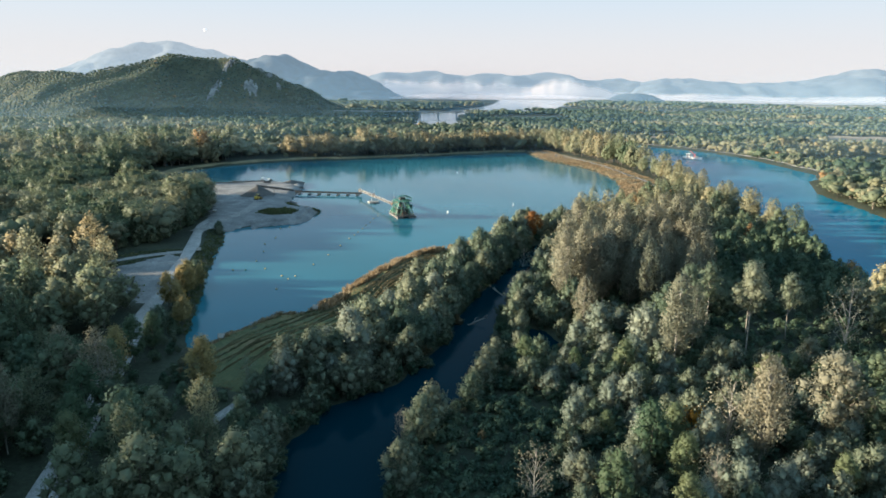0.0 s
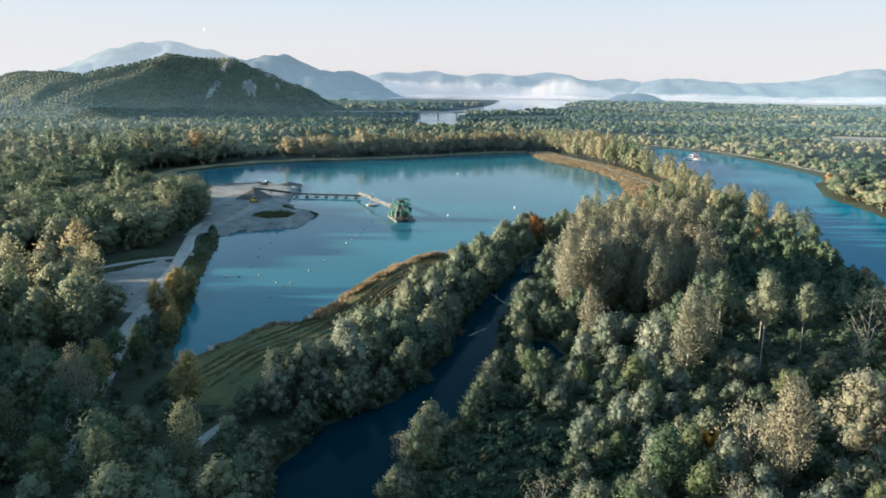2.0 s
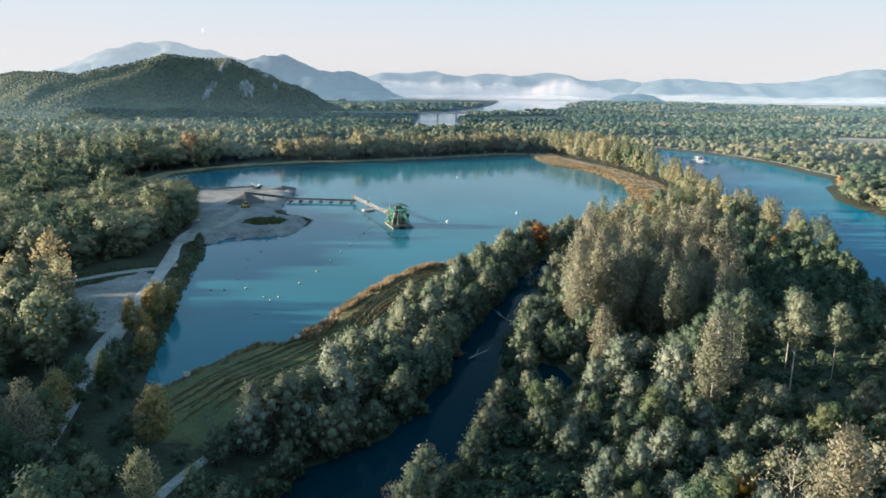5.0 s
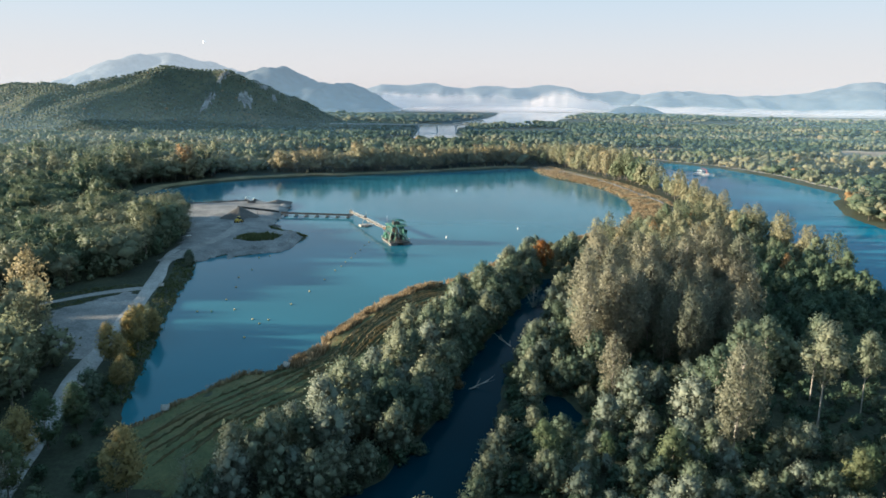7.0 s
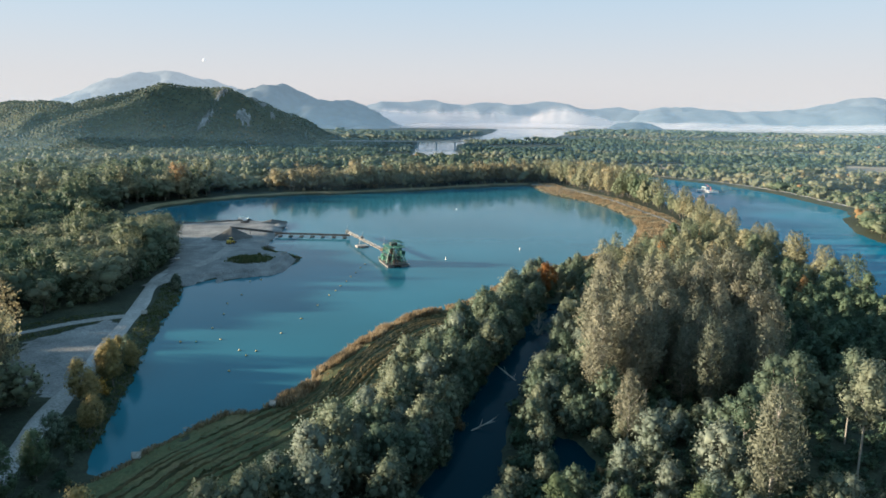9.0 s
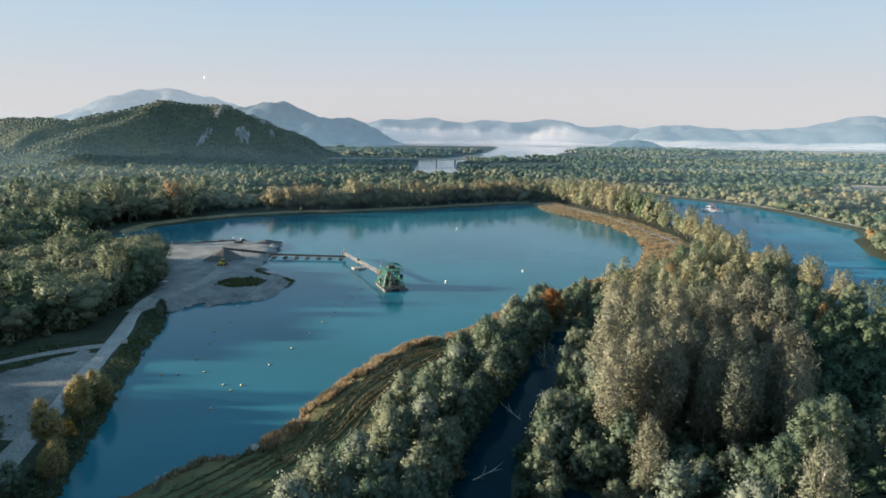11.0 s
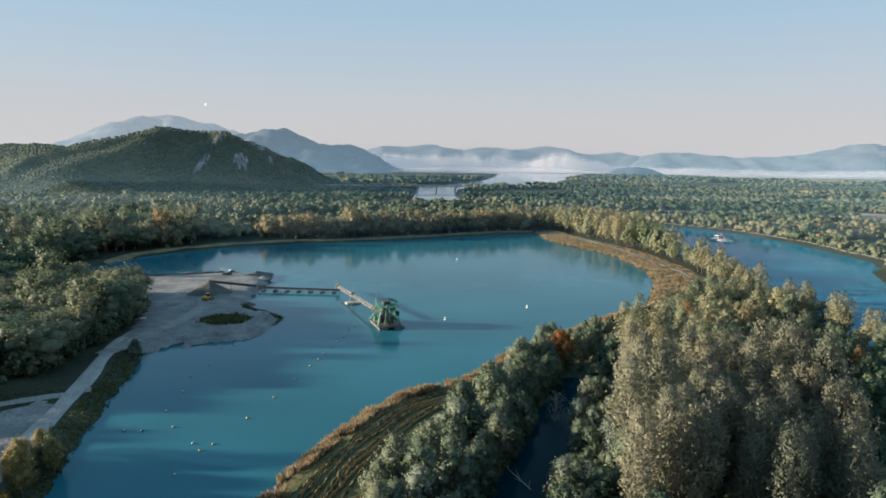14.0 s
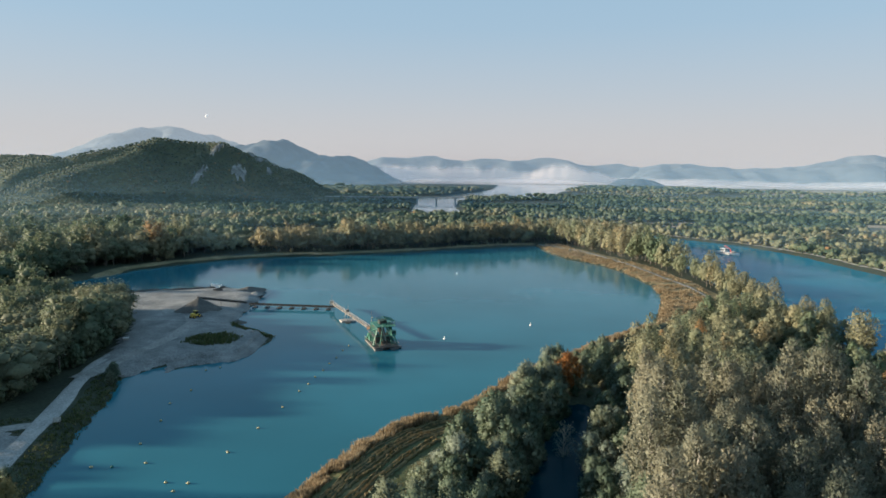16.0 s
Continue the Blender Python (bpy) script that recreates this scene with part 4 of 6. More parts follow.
woods("west_woods", scatter([(-72, 78), (-92, 110), (-100, 150), (-92, 190), (-108, 225), (-135, 236), (-175, 215), (-175, 78)], 7.3), ["alder", "willow", "poplar"], [0.45, 0.38, 0.17], 0.3, 1.5, "dense dark mixed woods", (0.7, 1.1), tone=0.1)
# mostly unseen trees, added to shade the lot and the near woods
woods("outer_west_woods", scatter([(-175, 20), (-175, 208), (-166, 226), (-160, 262), (-330, 262), (-330, 20)], 9.0), ["alder", "willow"], [0.6, 0.4], 0.03, 2.0, "dense dark mixed woods", (0.85, 1.25), tone=-0.05, boughs=6)
woods("lakeside_woods", scatter([(-131, 285), (-133, 350), (-146, 385), (-162, 400), (-250, 405), (-370, 420), (-370, 262), (-200, 262), (-140, 262)], 8.4), ["alder", "oak", "poplar"], [0.5, 0.38, 0.12], 0.3, 1.3, "tall broadleaf woods beside the gravel yard", (0.75, 1.2), tone=0.1, boughs=14, fine=True, spread_by=1.05)
SHORE = [(-164, 624), (-104, 645), (-50, 668), (-2, 697), (60, 730), (120, 738), (120, 775), (60, 762), (-2, 722), (-60, 692), (-115, 668), (-166, 648)]
woods("north_shore_trees", scatter(SHORE, 7.4, 6.0), ["alder", "oak", "poplar"], [0.35, 0.35, 0.3], 0.18, 1.6, "row of golden autumn trees behind the lake", (0.8, 1.2), tone=0.34, boughs=12, fine=True)
GAPS.append(SHORE)
INLET = [(-225, 450), (-252, 470), (-240, 520), (-214, 575), (-205, 592), (-215, 640), (-270, 690), (-420, 720), (-600, 640), (-600, 440), (-420, 430), (-300, 410)]
woods("inlet_woods", scatter(INLET, 9.0, 5.0), ["alder", "oak", "poplar"], [0.5, 0.35, 0.15], 0.13, 1.8, "tall rounded woods behind the lake's inlet", (0.85, 1.25), tone=0.12, boughs=10, fine=True, spread_by=1.1)
GAPS.append(INLET)
GAPS.append([(-262, 700), (-190, 705), (-120, 740), (-110, 790), (-150, 835), (-230, 800)])
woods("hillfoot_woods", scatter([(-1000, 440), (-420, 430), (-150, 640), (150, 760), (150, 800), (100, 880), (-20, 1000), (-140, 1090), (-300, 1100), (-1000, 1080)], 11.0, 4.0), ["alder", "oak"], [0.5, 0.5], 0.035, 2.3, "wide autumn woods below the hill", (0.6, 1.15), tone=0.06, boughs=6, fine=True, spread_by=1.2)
P = scatter([(98, 700), (116, 648), (128, 606), (136, 560), (139, 510), (138, 470), (134, 440), (154, 440), (152, 500), (145, 600), (131, 690), (118, 740), (70, 738)], 6.4, 1.0)
for name, Q, sc in (("bank_poplars", P[P[:, 1] > 560], (0.75, 1.05)), ("low_bank_poplars", P[P[:, 1] <= 560], (0.55, 0.82))):
    woods(name, Q, ["poplar", "alder", "oak"], [0.65, 0.15, 0.2], 0.1, 2.4, "row of tall beige poplars on the bank", sc, tone=0.32)
for edge in ([(-140, 262), (-129, 285), (-131, 350), (-144, 390), (-153, 387), (-139, 345), (-138, 290), (-150, 266)],
             [(-170, 620), (-104, 642), (-50, 665), (-2, 694), (60, 727), (60, 736), (-2, 703), (-50, 674), (-104, 651), (-170, 630)],
             [(-226, 452), (-250, 470), (-238, 520), (-212, 575), (-205, 592), (-214, 598), (-224, 575), (-248, 520), (-262, 470)]):
    woods("wood_edge_shrubs", scatter(edge, 4.2, 3.0), ["shrub", "willow"], [0.8, 0.2], 0.25, 1.8, "low shrubs along the edge of the woods", (0.55, 1.05), tone=0.05)
EAST = [(232, 300), (236, 450), (262, 500), (295, 560), (287, 680), (262, 760), (215, 830), (150, 960), (120, 1000), (900, 1000), (760, 500), (420, 250)]
P = scatter(EAST, 8.0, 2.0)
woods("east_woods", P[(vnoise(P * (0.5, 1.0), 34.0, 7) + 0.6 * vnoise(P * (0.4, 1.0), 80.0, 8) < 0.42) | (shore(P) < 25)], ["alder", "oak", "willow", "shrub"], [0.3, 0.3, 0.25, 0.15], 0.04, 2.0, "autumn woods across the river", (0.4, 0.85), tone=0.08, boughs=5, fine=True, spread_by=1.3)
P = np.array(RIVER[3:16], float)
t = np.concatenate([[0], np.cumsum(np.hypot(*np.diff(P, axis=0).T))])
s = RNG.uniform(0, t[-1], 520)
woods("bank_shrubs", np.column_stack([np.interp(s, t, P[:, k]) for k in (0, 1)]) + np.column_stack([RNG.uniform(9, 22, 520), RNG.uniform(-3, 3, 520)]), ["shrub", "willow"], [0.5, 0.5], 0.04, 2.0, "autumn shrubs and willows on the river bank", (0.45, 0.9), tone=0.12, boughs=6, fine=True)
FARB = dict(leaves=0.004, size=3.2, fine=True)
P = scatter([(-700, 1080), (-140, 1100), (40, 1010), (900, 1000), (1500, 1900), (420, 1950), (120, 1760), (0, 1640), (-10, 1200), (-90, 1220), (-110, 1680), (-280, 1760), (-700, 1900)], 10.5, 6.0, 0.6)
P = P[vnoise(P * (0.4, 1.0), 60.0, 9) + 0.6 * vnoise(P * (0.4, 1.0), 160.0, 10) < 0.38]
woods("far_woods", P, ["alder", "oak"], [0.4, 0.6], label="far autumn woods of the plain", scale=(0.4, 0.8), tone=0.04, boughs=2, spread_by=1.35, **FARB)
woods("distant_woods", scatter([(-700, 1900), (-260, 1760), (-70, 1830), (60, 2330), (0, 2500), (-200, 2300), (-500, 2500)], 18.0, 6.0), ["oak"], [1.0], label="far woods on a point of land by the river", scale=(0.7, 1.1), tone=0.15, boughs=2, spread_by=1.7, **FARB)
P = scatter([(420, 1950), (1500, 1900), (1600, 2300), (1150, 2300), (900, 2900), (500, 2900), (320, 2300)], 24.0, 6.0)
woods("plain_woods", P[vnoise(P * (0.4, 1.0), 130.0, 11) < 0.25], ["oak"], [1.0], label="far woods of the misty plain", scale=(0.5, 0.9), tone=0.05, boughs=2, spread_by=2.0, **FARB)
P = scatter([(-1300, 1000), (-150, 1060), (-130, 1900), (-1300, 1900)], 7.6, -99)
P = P[near_hill_z(P) > 2]
CLIFFS = [(-470, 1262, 9, 30, -6), (-468, 1345, 7, 22, -14), (-421, 1330, 12, 24, -8), (-430, 1428, 8, 16, 10), (-412, 1425, 6, 14, -20), (-392, 1420, 5, 10, 0)]


def on_cliff(P, grow=1.0):
    hit = np.zeros(len(P), bool)
    for x, y, a, b, turn in CLIFFS:
        c, s = math.cos(radians(turn)), math.sin(radians(turn))
        u, v = P[:, 0] - x, P[:, 1] - y
        hit |= ((u * c + v * s) / (a * grow)) ** 2 + ((v * c - u * s) / (b * grow)) ** 2 < 1
    return hit


# tone lowered to paint in part of the shade on the hill's face
woods("hill_woods", P[~on_cliff(P, 0.9)], ["oak"], [1.0], leaves=0.004, size=2.4, label="dense woods covering the hill, tinted dark for its shaded face", scale=(0.28, 0.44), tone=-0.2, level=near_hill_z, boughs=1, fine=True, spread_by=1.25)


# ---- building kit ----
def box(bm, lo, hi):
    m = Matrix.Translation([(a + b) / 2 for a, b in zip(lo, hi)]) @ Matrix.Diagonal((*[b - a for a, b in zip(lo, hi)], 1))
    return bmesh.ops.create_cube(bm, size=1, matrix=m)["verts"]


def block(name, lo, hi, material, parent, label="", bevel=0.05):
    bm = bmesh.new()
    box(bm, lo, hi)
    if bevel:
        bmesh.ops.bevel(bm, geom=bm.edges[:], offset=bevel, segments=1, affect="EDGES")
    return part(name, bm, material, parent, label)


def beam(name, p0, p1, w, material, parent, h=None, label=""):
    """A straight member of rectangular section from p0 to p1."""
    p0, p1 = Vector(p0), Vector(p1)
    d = p1 - p0
    bm = bmesh.new()
    box(bm, (-w / 2, -(h or w) / 2, 0), (w / 2, (h or w) / 2, d.length))
    bm.transform(Matrix.Translation(p0) @ d.to_track_quat("Z", "X").to_matrix().to_4x4())
    return part(name, bm, material, parent, label)


def pole(name, p0, p1, r0, r1, material, parent, n=8, label=""):
    p0, p1 = Vector(p0), Vector(p1)
    d = p1 - p0
    bm = bmesh.new()
    bmesh.ops.create_cone(bm, cap_ends=True, segments=n, radius1=r0, radius2=r1, depth=d.length)
    bm.transform(Matrix.Translation((p0 + p1) / 2) @ d.to_track_quat("Z", "X").to_matrix().to_4x4())
    return part(name, bm, material, parent, label)


def prism(name, outline, y0, y1, material, parent, label=""):
    """A solid with the outline (x, z) drawn from y0 to y1."""
    bm = bmesh.new()
    f = bm.faces.new([bm.verts.new((x, y0, z)) for x, z in outline])
    top = bmesh.ops.extrude_face_region(bm, geom=[f])["geom"]
    bmesh.ops.translate(bm, vec=(0, y1 - y0, 0), verts=[v for v in top if isinstance(v, bmesh.types.BMVert)])
    bmesh.ops.recalc_face_normals(bm, faces=bm.faces[:])
    return part(name, bm, material, parent, label)


def thing(name, label, category, m, group=""):
    ob = tagged(new(name), label, category, group)
    ob.matrix_basis = m
    return ob


green_steel = surface("green_painted_steel", [(0.3, (0.03, 0.12, 0.09)), (0.55, (0.055, 0.19, 0.14)), (0.75, (0.12, 0.18, 0.13))], 0.6, 6, 0.55, 0.4, 0.2, 0.02)
grey_steel = surface("weathered_steel", [(0.3, (0.12, 0.12, 0.12)), (0.7, (0.26, 0.25, 0.24))], 0.5, 5, 0.5, 0.4, 0.2, 0.02, metal=0.3)
pale_steel = surface("pale_painted_steel", [(0.3, (0.24, 0.225, 0.20)), (0.7, (0.38, 0.355, 0.32))], 0.6, 5, 0.6, 0.3, 0.2, 0.02)
dark_steel = surface("dark_steel", [(0.3, (0.035, 0.035, 0.035)), (0.7, (0.09, 0.085, 0.08))], 0.5, 5, 0.6, 0.3, 0.2, 0.02)
rust = surface("rusty_steel", [(0.3, (0.10, 0.06, 0.04)), (0.7, (0.20, 0.14, 0.10))], 0.8, 6, 0.8, 0.2, 0.3, 0.02)
belt_rubber = surface("conveyor_rubber", [(0.3, (0.03, 0.03, 0.03)), (0.7, (0.09, 0.085, 0.08))], 0.8, 6, 0.8, 0.2, 0.2, 0.02)
white_paint = surface("white_paint", [(0.3, (0.70, 0.70, 0.68)), (0.7, (0.82, 0.82, 0.80))], 0.8, 6, 0.45, 0.4, 0.1, 0.01)
yellow_paint = surface("yellow_paint", [(0.3, (0.50, 0.33, 0.05)), (0.7, (0.65, 0.45, 0.08))], 1.2, 8, 0.5, 0.4, 0.1, 0.01)
red_paint = surface("red_paint", [(0.3, (0.42, 0.06, 0.04)), (0.7, (0.55, 0.09, 0.06))], 1.0, 8, 0.5, 0.4, 0.1, 0.01)
dark_glass, _nt, _b = mat("window_glass", 0.08, 0.5)
_b.inputs["Base Color"].default_value = (0.02, 0.03, 0.035, 1)
rubber, _nt, _b = mat("tyre_rubber", 0.85, 0.2)
_b.inputs["Base Color"].default_value = (0.025, 0.025, 0.025, 1)
limestone = surface("limestone", [(0.35, (0.13, 0.135, 0.13)), (0.6, (0.30, 0.30, 0.295))], 0.06, 0.4, relief=0.9, dist=1.0)
concrete = surface("concrete", [(0.3, (0.30, 0.30, 0.29)), (0.7, (0.42, 0.41, 0.40))], 0.1, 1.2, relief=0.3, dist=0.05)


# ---- dredger ----
def dredger(m):
    """A bucket dredger: pontoon, lattice towers, bucket ladder, winch house and a roofed top deck."""
    d = thing("dredger", "green gravel dredger on a grey pontoon moored in the lake", "dredger", m)
    for x in (-4.6, 1.6):
        prism("hull", [(x, -0.9), (x + 3.0, -0.9), (x + 3.0, 1.0), (x, 1.0)], -8.6, 7.6, grey_steel, d, "grey weathered pontoon hull")
    block("deck", (-5.0, -8.8, 1.0), (5.0, 7.8, 1.25), dark_steel, d)
    # dark blocks added so that the inside of the lattice reads as shaded
    block("dark_fill", (-2.9, -2.6, 1.25), (-1.0, 1.4, 4.4), dark_steel, d, "dark steel block added to fill the shaded inside", 0.15)
    block("dark_fill", (1.0, -3.4, 1.25), (3.1, 2.2, 4.0), dark_steel, d, "dark steel block added to fill the shaded inside", 0.15)
    block("core_fill", (-0.9, -0.4, 4.6), (0.9, 2.2, 7.4), dark_steel, d, "dark steel block added to fill the upper inside", 0.2)
    block("bow_apron", (4.6, -7.4, 0.3), (6.3, -5.2, 0.7), grey_steel, d)
    for x in (-4.2, 4.2):
        for y in (-5.8, 4.6):
            beam("leg", (x * 1.13, y, 1.2), (x * 0.62, y * 0.8, 8.2), 0.34, green_steel, d)
    for y in (-5.8, 4.6):
        for a, b in (((-4.2, y, 1.2), (2.9, y * 0.86, 6.0)), ((4.2, y, 1.2), (-2.9, y * 0.86, 6.0))):
            beam("brace", a, b, 0.18, green_steel, d)
        beam("crossbeam", (-2.7, y * 0.8, 8.2), (2.7, y * 0.8, 8.2), 0.3, green_steel, d)
        beam("crossbeam", (-3.5, y * 0.9, 4.8), (3.5, y * 0.9, 4.8), 0.24, green_steel, d)
    for x in (-2.65, 2.65):
        beam("girder", (x, -4.7, 8.2), (x, 3.8, 8.2), 0.32, green_steel, d)
        beam("brace", (x * 1.3, -5.0, 4.8), (x * 1.05, 3.9, 8.0), 0.18, green_steel, d)
        beam("brace", (x * 1.3, 4.0, 4.8), (x * 1.05, -4.6, 8.0), 0.18, green_steel, d)
    block("platform", (-3.4, -5.4, 8.3), (4.6, 4.4, 8.5), green_steel, d)
    for x in (-2.0, 4.2):
        for y in (-4.4, -1.0, 2.2):
            beam("post", (x, y, 8.5), (x, y, 10.12), 0.16, green_steel, d)
    prism("roof", [(1.0, 10.75), (4.4, 10.0), (4.4, 10.12), (1.0, 10.9)], -3.4, 2.4, green_steel, d, "faded green sheet roof")
    for k in range(7):
        y = -4.4 + k * 1.1
        beam("roof_rib", (-2.2, y, 10.26), (1.0, y, 10.94), 0.09, green_steel, d)
        beam("roof_rib", (1.0, y, 10.94), (4.4, y, 10.16), 0.09, green_steel, d)
    block("drive_house", (-1.0, -1.6, 8.5), (1.8, 1.8, 10.0), dark_steel, d)
    for k in range(6):
        y = -5.0 + k * 1.8
        beam("lattice", (-4.0, y, 1.3), (-2.8, y + 1.7, 8.2), 0.14, green_steel, d)
        beam("lattice", (-2.8, y, 8.2), (-4.0, y + 1.7, 1.3), 0.14, green_steel, d)
        beam("lattice", (4.0, y, 1.3), (2.8, y + 1.7, 8.2), 0.14, green_steel, d)
        beam("lattice", (2.8, y, 8.2), (4.0, y + 1.7, 1.3), 0.14, green_steel, d)
    block("winch_house", (-4.2, 1.6, 1.25), (-1.2, 5.6, 3.8), green_steel, d)
    block("winch_house", (1.4, 2.4, 1.25), (4.2, 6.0, 3.4), green_steel, d)
    for s in (-1, 1):
        beam("side_frame", (s * 4.9, -6.2, 1.2), (s * 4.4, -1.0, 5.6), 0.26, green_steel, d)
        beam("side_frame", (s * 4.9, 6.4, 1.2), (s * 4.4, -1.0, 5.6), 0.26, green_steel, d)
        block("walkway", (s * 3.9 - 0.6, -5.6, 4.85), (s * 3.9 + 0.6, 4.6, 4.95), grey_steel, d, bevel=0)
    cab = block("cabin", (2.4, -6.4, 4.9), (4.2, -4.6, 6.9), green_steel, d, "small green operator cabin")
    for lo, hi in (((2.6, -6.44, 5.7), (4.0, -6.39, 6.7)), ((4.19, -6.2, 5.7), (4.24, -4.8, 6.7))):
        block("window", lo, hi, dark_glass, cab, "dark cabin window", 0)
    # bucket ladder that slopes into the water
    for x in (-0.8, 0.8):
        beam("ladder_rail", (x, 2.5, 8.4), (x, -7.6, -0.6), 0.3, rust, d, 0.7)
    for k in range(14):
        u = k / 13
        block("bucket", (-0.62, 2.6 - 10.0 * u - 0.3, 8.9 - 9.0 * u - 0.25), (0.62, 2.6 - 10.0 * u + 0.3, 8.9 - 9.0 * u + 0.35), dark_steel, d, bevel=0.12)
    # pale gantry over the bow
    for x in (-2.4, 2.4):
        beam("gantry_leg", (x, -7.0, 1.2), (x * 0.3, -5.4, 9.6), 0.2, green_steel, d)
    beam("gantry_head", (-1.0, -5.4, 9.6), (1.0, -5.4, 9.6), 0.24, green_steel, d)
    beam("hoist_boom", (-1.6, -5.8, 9.2), (0.2, -6.4, 3.2), 0.3, pale_steel, d, label="pale hoist boom")
    pole("mast", (-3.0, 3.6, 8.5), (-3.0, 3.6, 12.6), 0.09, 0.05, pale_steel, d)
    beam("chute", (0.4, 3.0, 7.6), (-3.6, 8.0, 5.0), 1.1, rust, d, 0.8)
    beam("rail", (-5.0, -7.6, 2.3), (5.0, -7.6, 2.3), 0.06, pale_steel, d)
    beam("rail", (-5.0, -7.6, 1.8), (5.0, -7.6, 1.8), 0.05, pale_steel, d)
    for s in (-4.95, 4.95):
        beam("rail", (s, -7.6, 2.3), (s, 7.0, 2.3), 0.06, pale_steel, d)
        for k in range(7):
            beam("stanchion", (s, -7.6 + k * 2.4, 1.2), (s, -7.6 + k * 2.4, 2.3), 0.06, pale_steel, d)
    return d


dredger(pose(-33.2, 360.0, 0, 0, 0, 22))


def conveyor(name, label, p0, p1, width, material, floats=0, truss=True, legs=0):
    """A belt conveyor from p0 to p1: side trusses, belt, rollers and, on water, floats."""
    p0, p1 = Vector(p0), Vector(p1)
    d = p1 - p0
    c = thing(name, label, "conveyor", Matrix.Translation((p0.x, p0.y, 0)))
    p1, p0 = Vector((d.x, d.y, p1.z)), Vector((0, 0, p0.z))
    d = p1 - p0
    side = Vector((-d.y, d.x, 0)).normalized() * width / 2
    up = Vector((0, 0, 0.9))
    beam("belt", p0 + up * 0.25, p1 + up * 0.25, width * 0.75, belt_rubber, c, 0.12)
    n = max(4, int(d.length / 3.0))
    for s in (side, -side):
        beam("chord", p0 + s, p1 + s, 0.16, material, c)
        if truss:
            beam("chord", p0 + s + up, p1 + s + up, 0.14, material, c)
            for k in range(n):
                a, b = p0 + s + d * (k / n), p0 + s + d * ((k + 1) / n)
                beam("web", a if k % 2 else a + up, b + up if k % 2 else b, 0.09, material, c)
    for k in range(floats):
        q = p0 + d * ((k + 0.5) / floats)
        hull = block("float", (q.x - 1.1, q.y - 1.7, -0.4), (q.x + 1.1, q.y + 1.7, 0.55), dark_steel, c, "dark steel float", 0.25)
        for s in (side * 0.8, -side * 0.8):
            beam("float_post", (q.x + s.x, q.y + s.y, 0.5), (q.x + s.x, q.y + s.y, q.z + 0.05), 0.14, grey_steel, hull)
    for k in range(legs):
        q = p0 + d * ((k + 0.6) / legs)
        for s in (side, -side):
            beam("leg", (q.x + s.x * 1.4, q.y + s.y * 1.4, 1.0), (q.x + s.x, q.y + s.y, q.z), 0.16, material, c)
    return c


boom = conveyor("dredger_conveyor", "pale steel conveyor boom leading from the dredger", (-39.5, 369, 4.6), (-65.5, 423.5, 3.0), 1.15, pale_steel, floats=1)
block("drive_head", (-26.8, 53.4, 2.4), (-25.0, 55.2, 4.4), pale_steel, boom, "pale belt drive housing", 0.1)
block("motor_box", (-14.6, 28.6, 4.4), (-13.2, 30.4, 5.6), grey_steel, boom, "grey motor box", 0.1)
pole("mast", (-26.0, 54.4, 4.4), (-26.0, 54.4, 7.2), 0.08, 0.05, grey_steel, boom)
pole("mast", (-13.6, 29.6, 5.5), (-13.6, 29.6, 8.4), 0.08, 0.05, grey_steel, boom)
pon = thing("work_float", "pale flat float under the conveyor boom", "float", pose(-53.5, 399, 0, 0, 0, 25))
block("hull", (-3.2, -2.2, -0.4), (3.2, 2.2, 0.7), pale_steel, pon, bevel=0.2)
beam("frame_leg", (-1.6, 0, 0.7), (-0.6, 0, 4.6), 0.2, pale_steel, pon)
beam("frame_leg", (1.6, 0, 0.7), (0.6, 0, 4.6), 0.2, pale_steel, pon)
beam("frame_head", (-0.8, 0, 4.6), (0.8, 0, 4.6), 0.24, pale_steel, pon)
conveyor("floating_conveyor", "dark floating belt conveyor on a row of steel floats", (-64, 422.5, 1.3), (-107, 425, 1.5), 1.5, grey_steel, floats=7, truss=False)
conveyor("stacker_conveyor", "dark inclined conveyor that feeds the gravel heap", (-107.5, 424, 2.2), (-127.5, 412, 6.6), 1.3, grey_steel, legs=3)


def heap(name, label, x, y, radius, top, seed, material):
    """A loose heap at its angle of rest, with slumped sides."""
    rng = np.random.default_rng(seed)
    th = np.linspace(0, 2 * np.pi, 29)[:-1]
    rr = np.linspace(0, 1, 9)
    ph = rng.uniform(0, 6.28, 4)
    V = []
    for r in rr:
        k = radius * r * (1 + 0.14 * np.sin(2 * th + ph[0]) + 0.07 * np.sin(5 * th + ph[1]))
        z = top * (1 - r) ** 1.05 + 0.12 * np.sin(7 * th + ph[2] + 9 * r) * r - 0.2 * (r == 1)
        V.append(np.column_stack([k * np.cos(th), k * np.sin(th), z]))
    n = len(th)
    i = (np.arange(len(rr) - 1)[:, None] * n + np.arange(n)).ravel()
    j = (np.arange(len(rr) - 1)[:, None] * n + (np.arange(n) + 1) % n).ravel()
    ob = new(name, mesh_np(name, np.vstack(V), np.column_stack([i, i + n, j + n, j]), material, smooth=True))
    ob.location = (x, y, float(height(np.array([[x, y]]))[0]) + 0.3)
    return tagged(ob, label, "heap")


heap("gravel_stockpile", "tall grey gravel heap under the conveyor", -125.5, 409.5, 9.5, 6.0, 3, dark_gravel)
heap("gravel_stockpile", "low grey gravel heap at the yard's edge", -119, 462, 9.0, 2.6, 4, dark_gravel)
heap("gravel_stockpile", "low grey gravel heap at the yard's edge", -112, 452, 5.0, 1.5, 5, gravel)
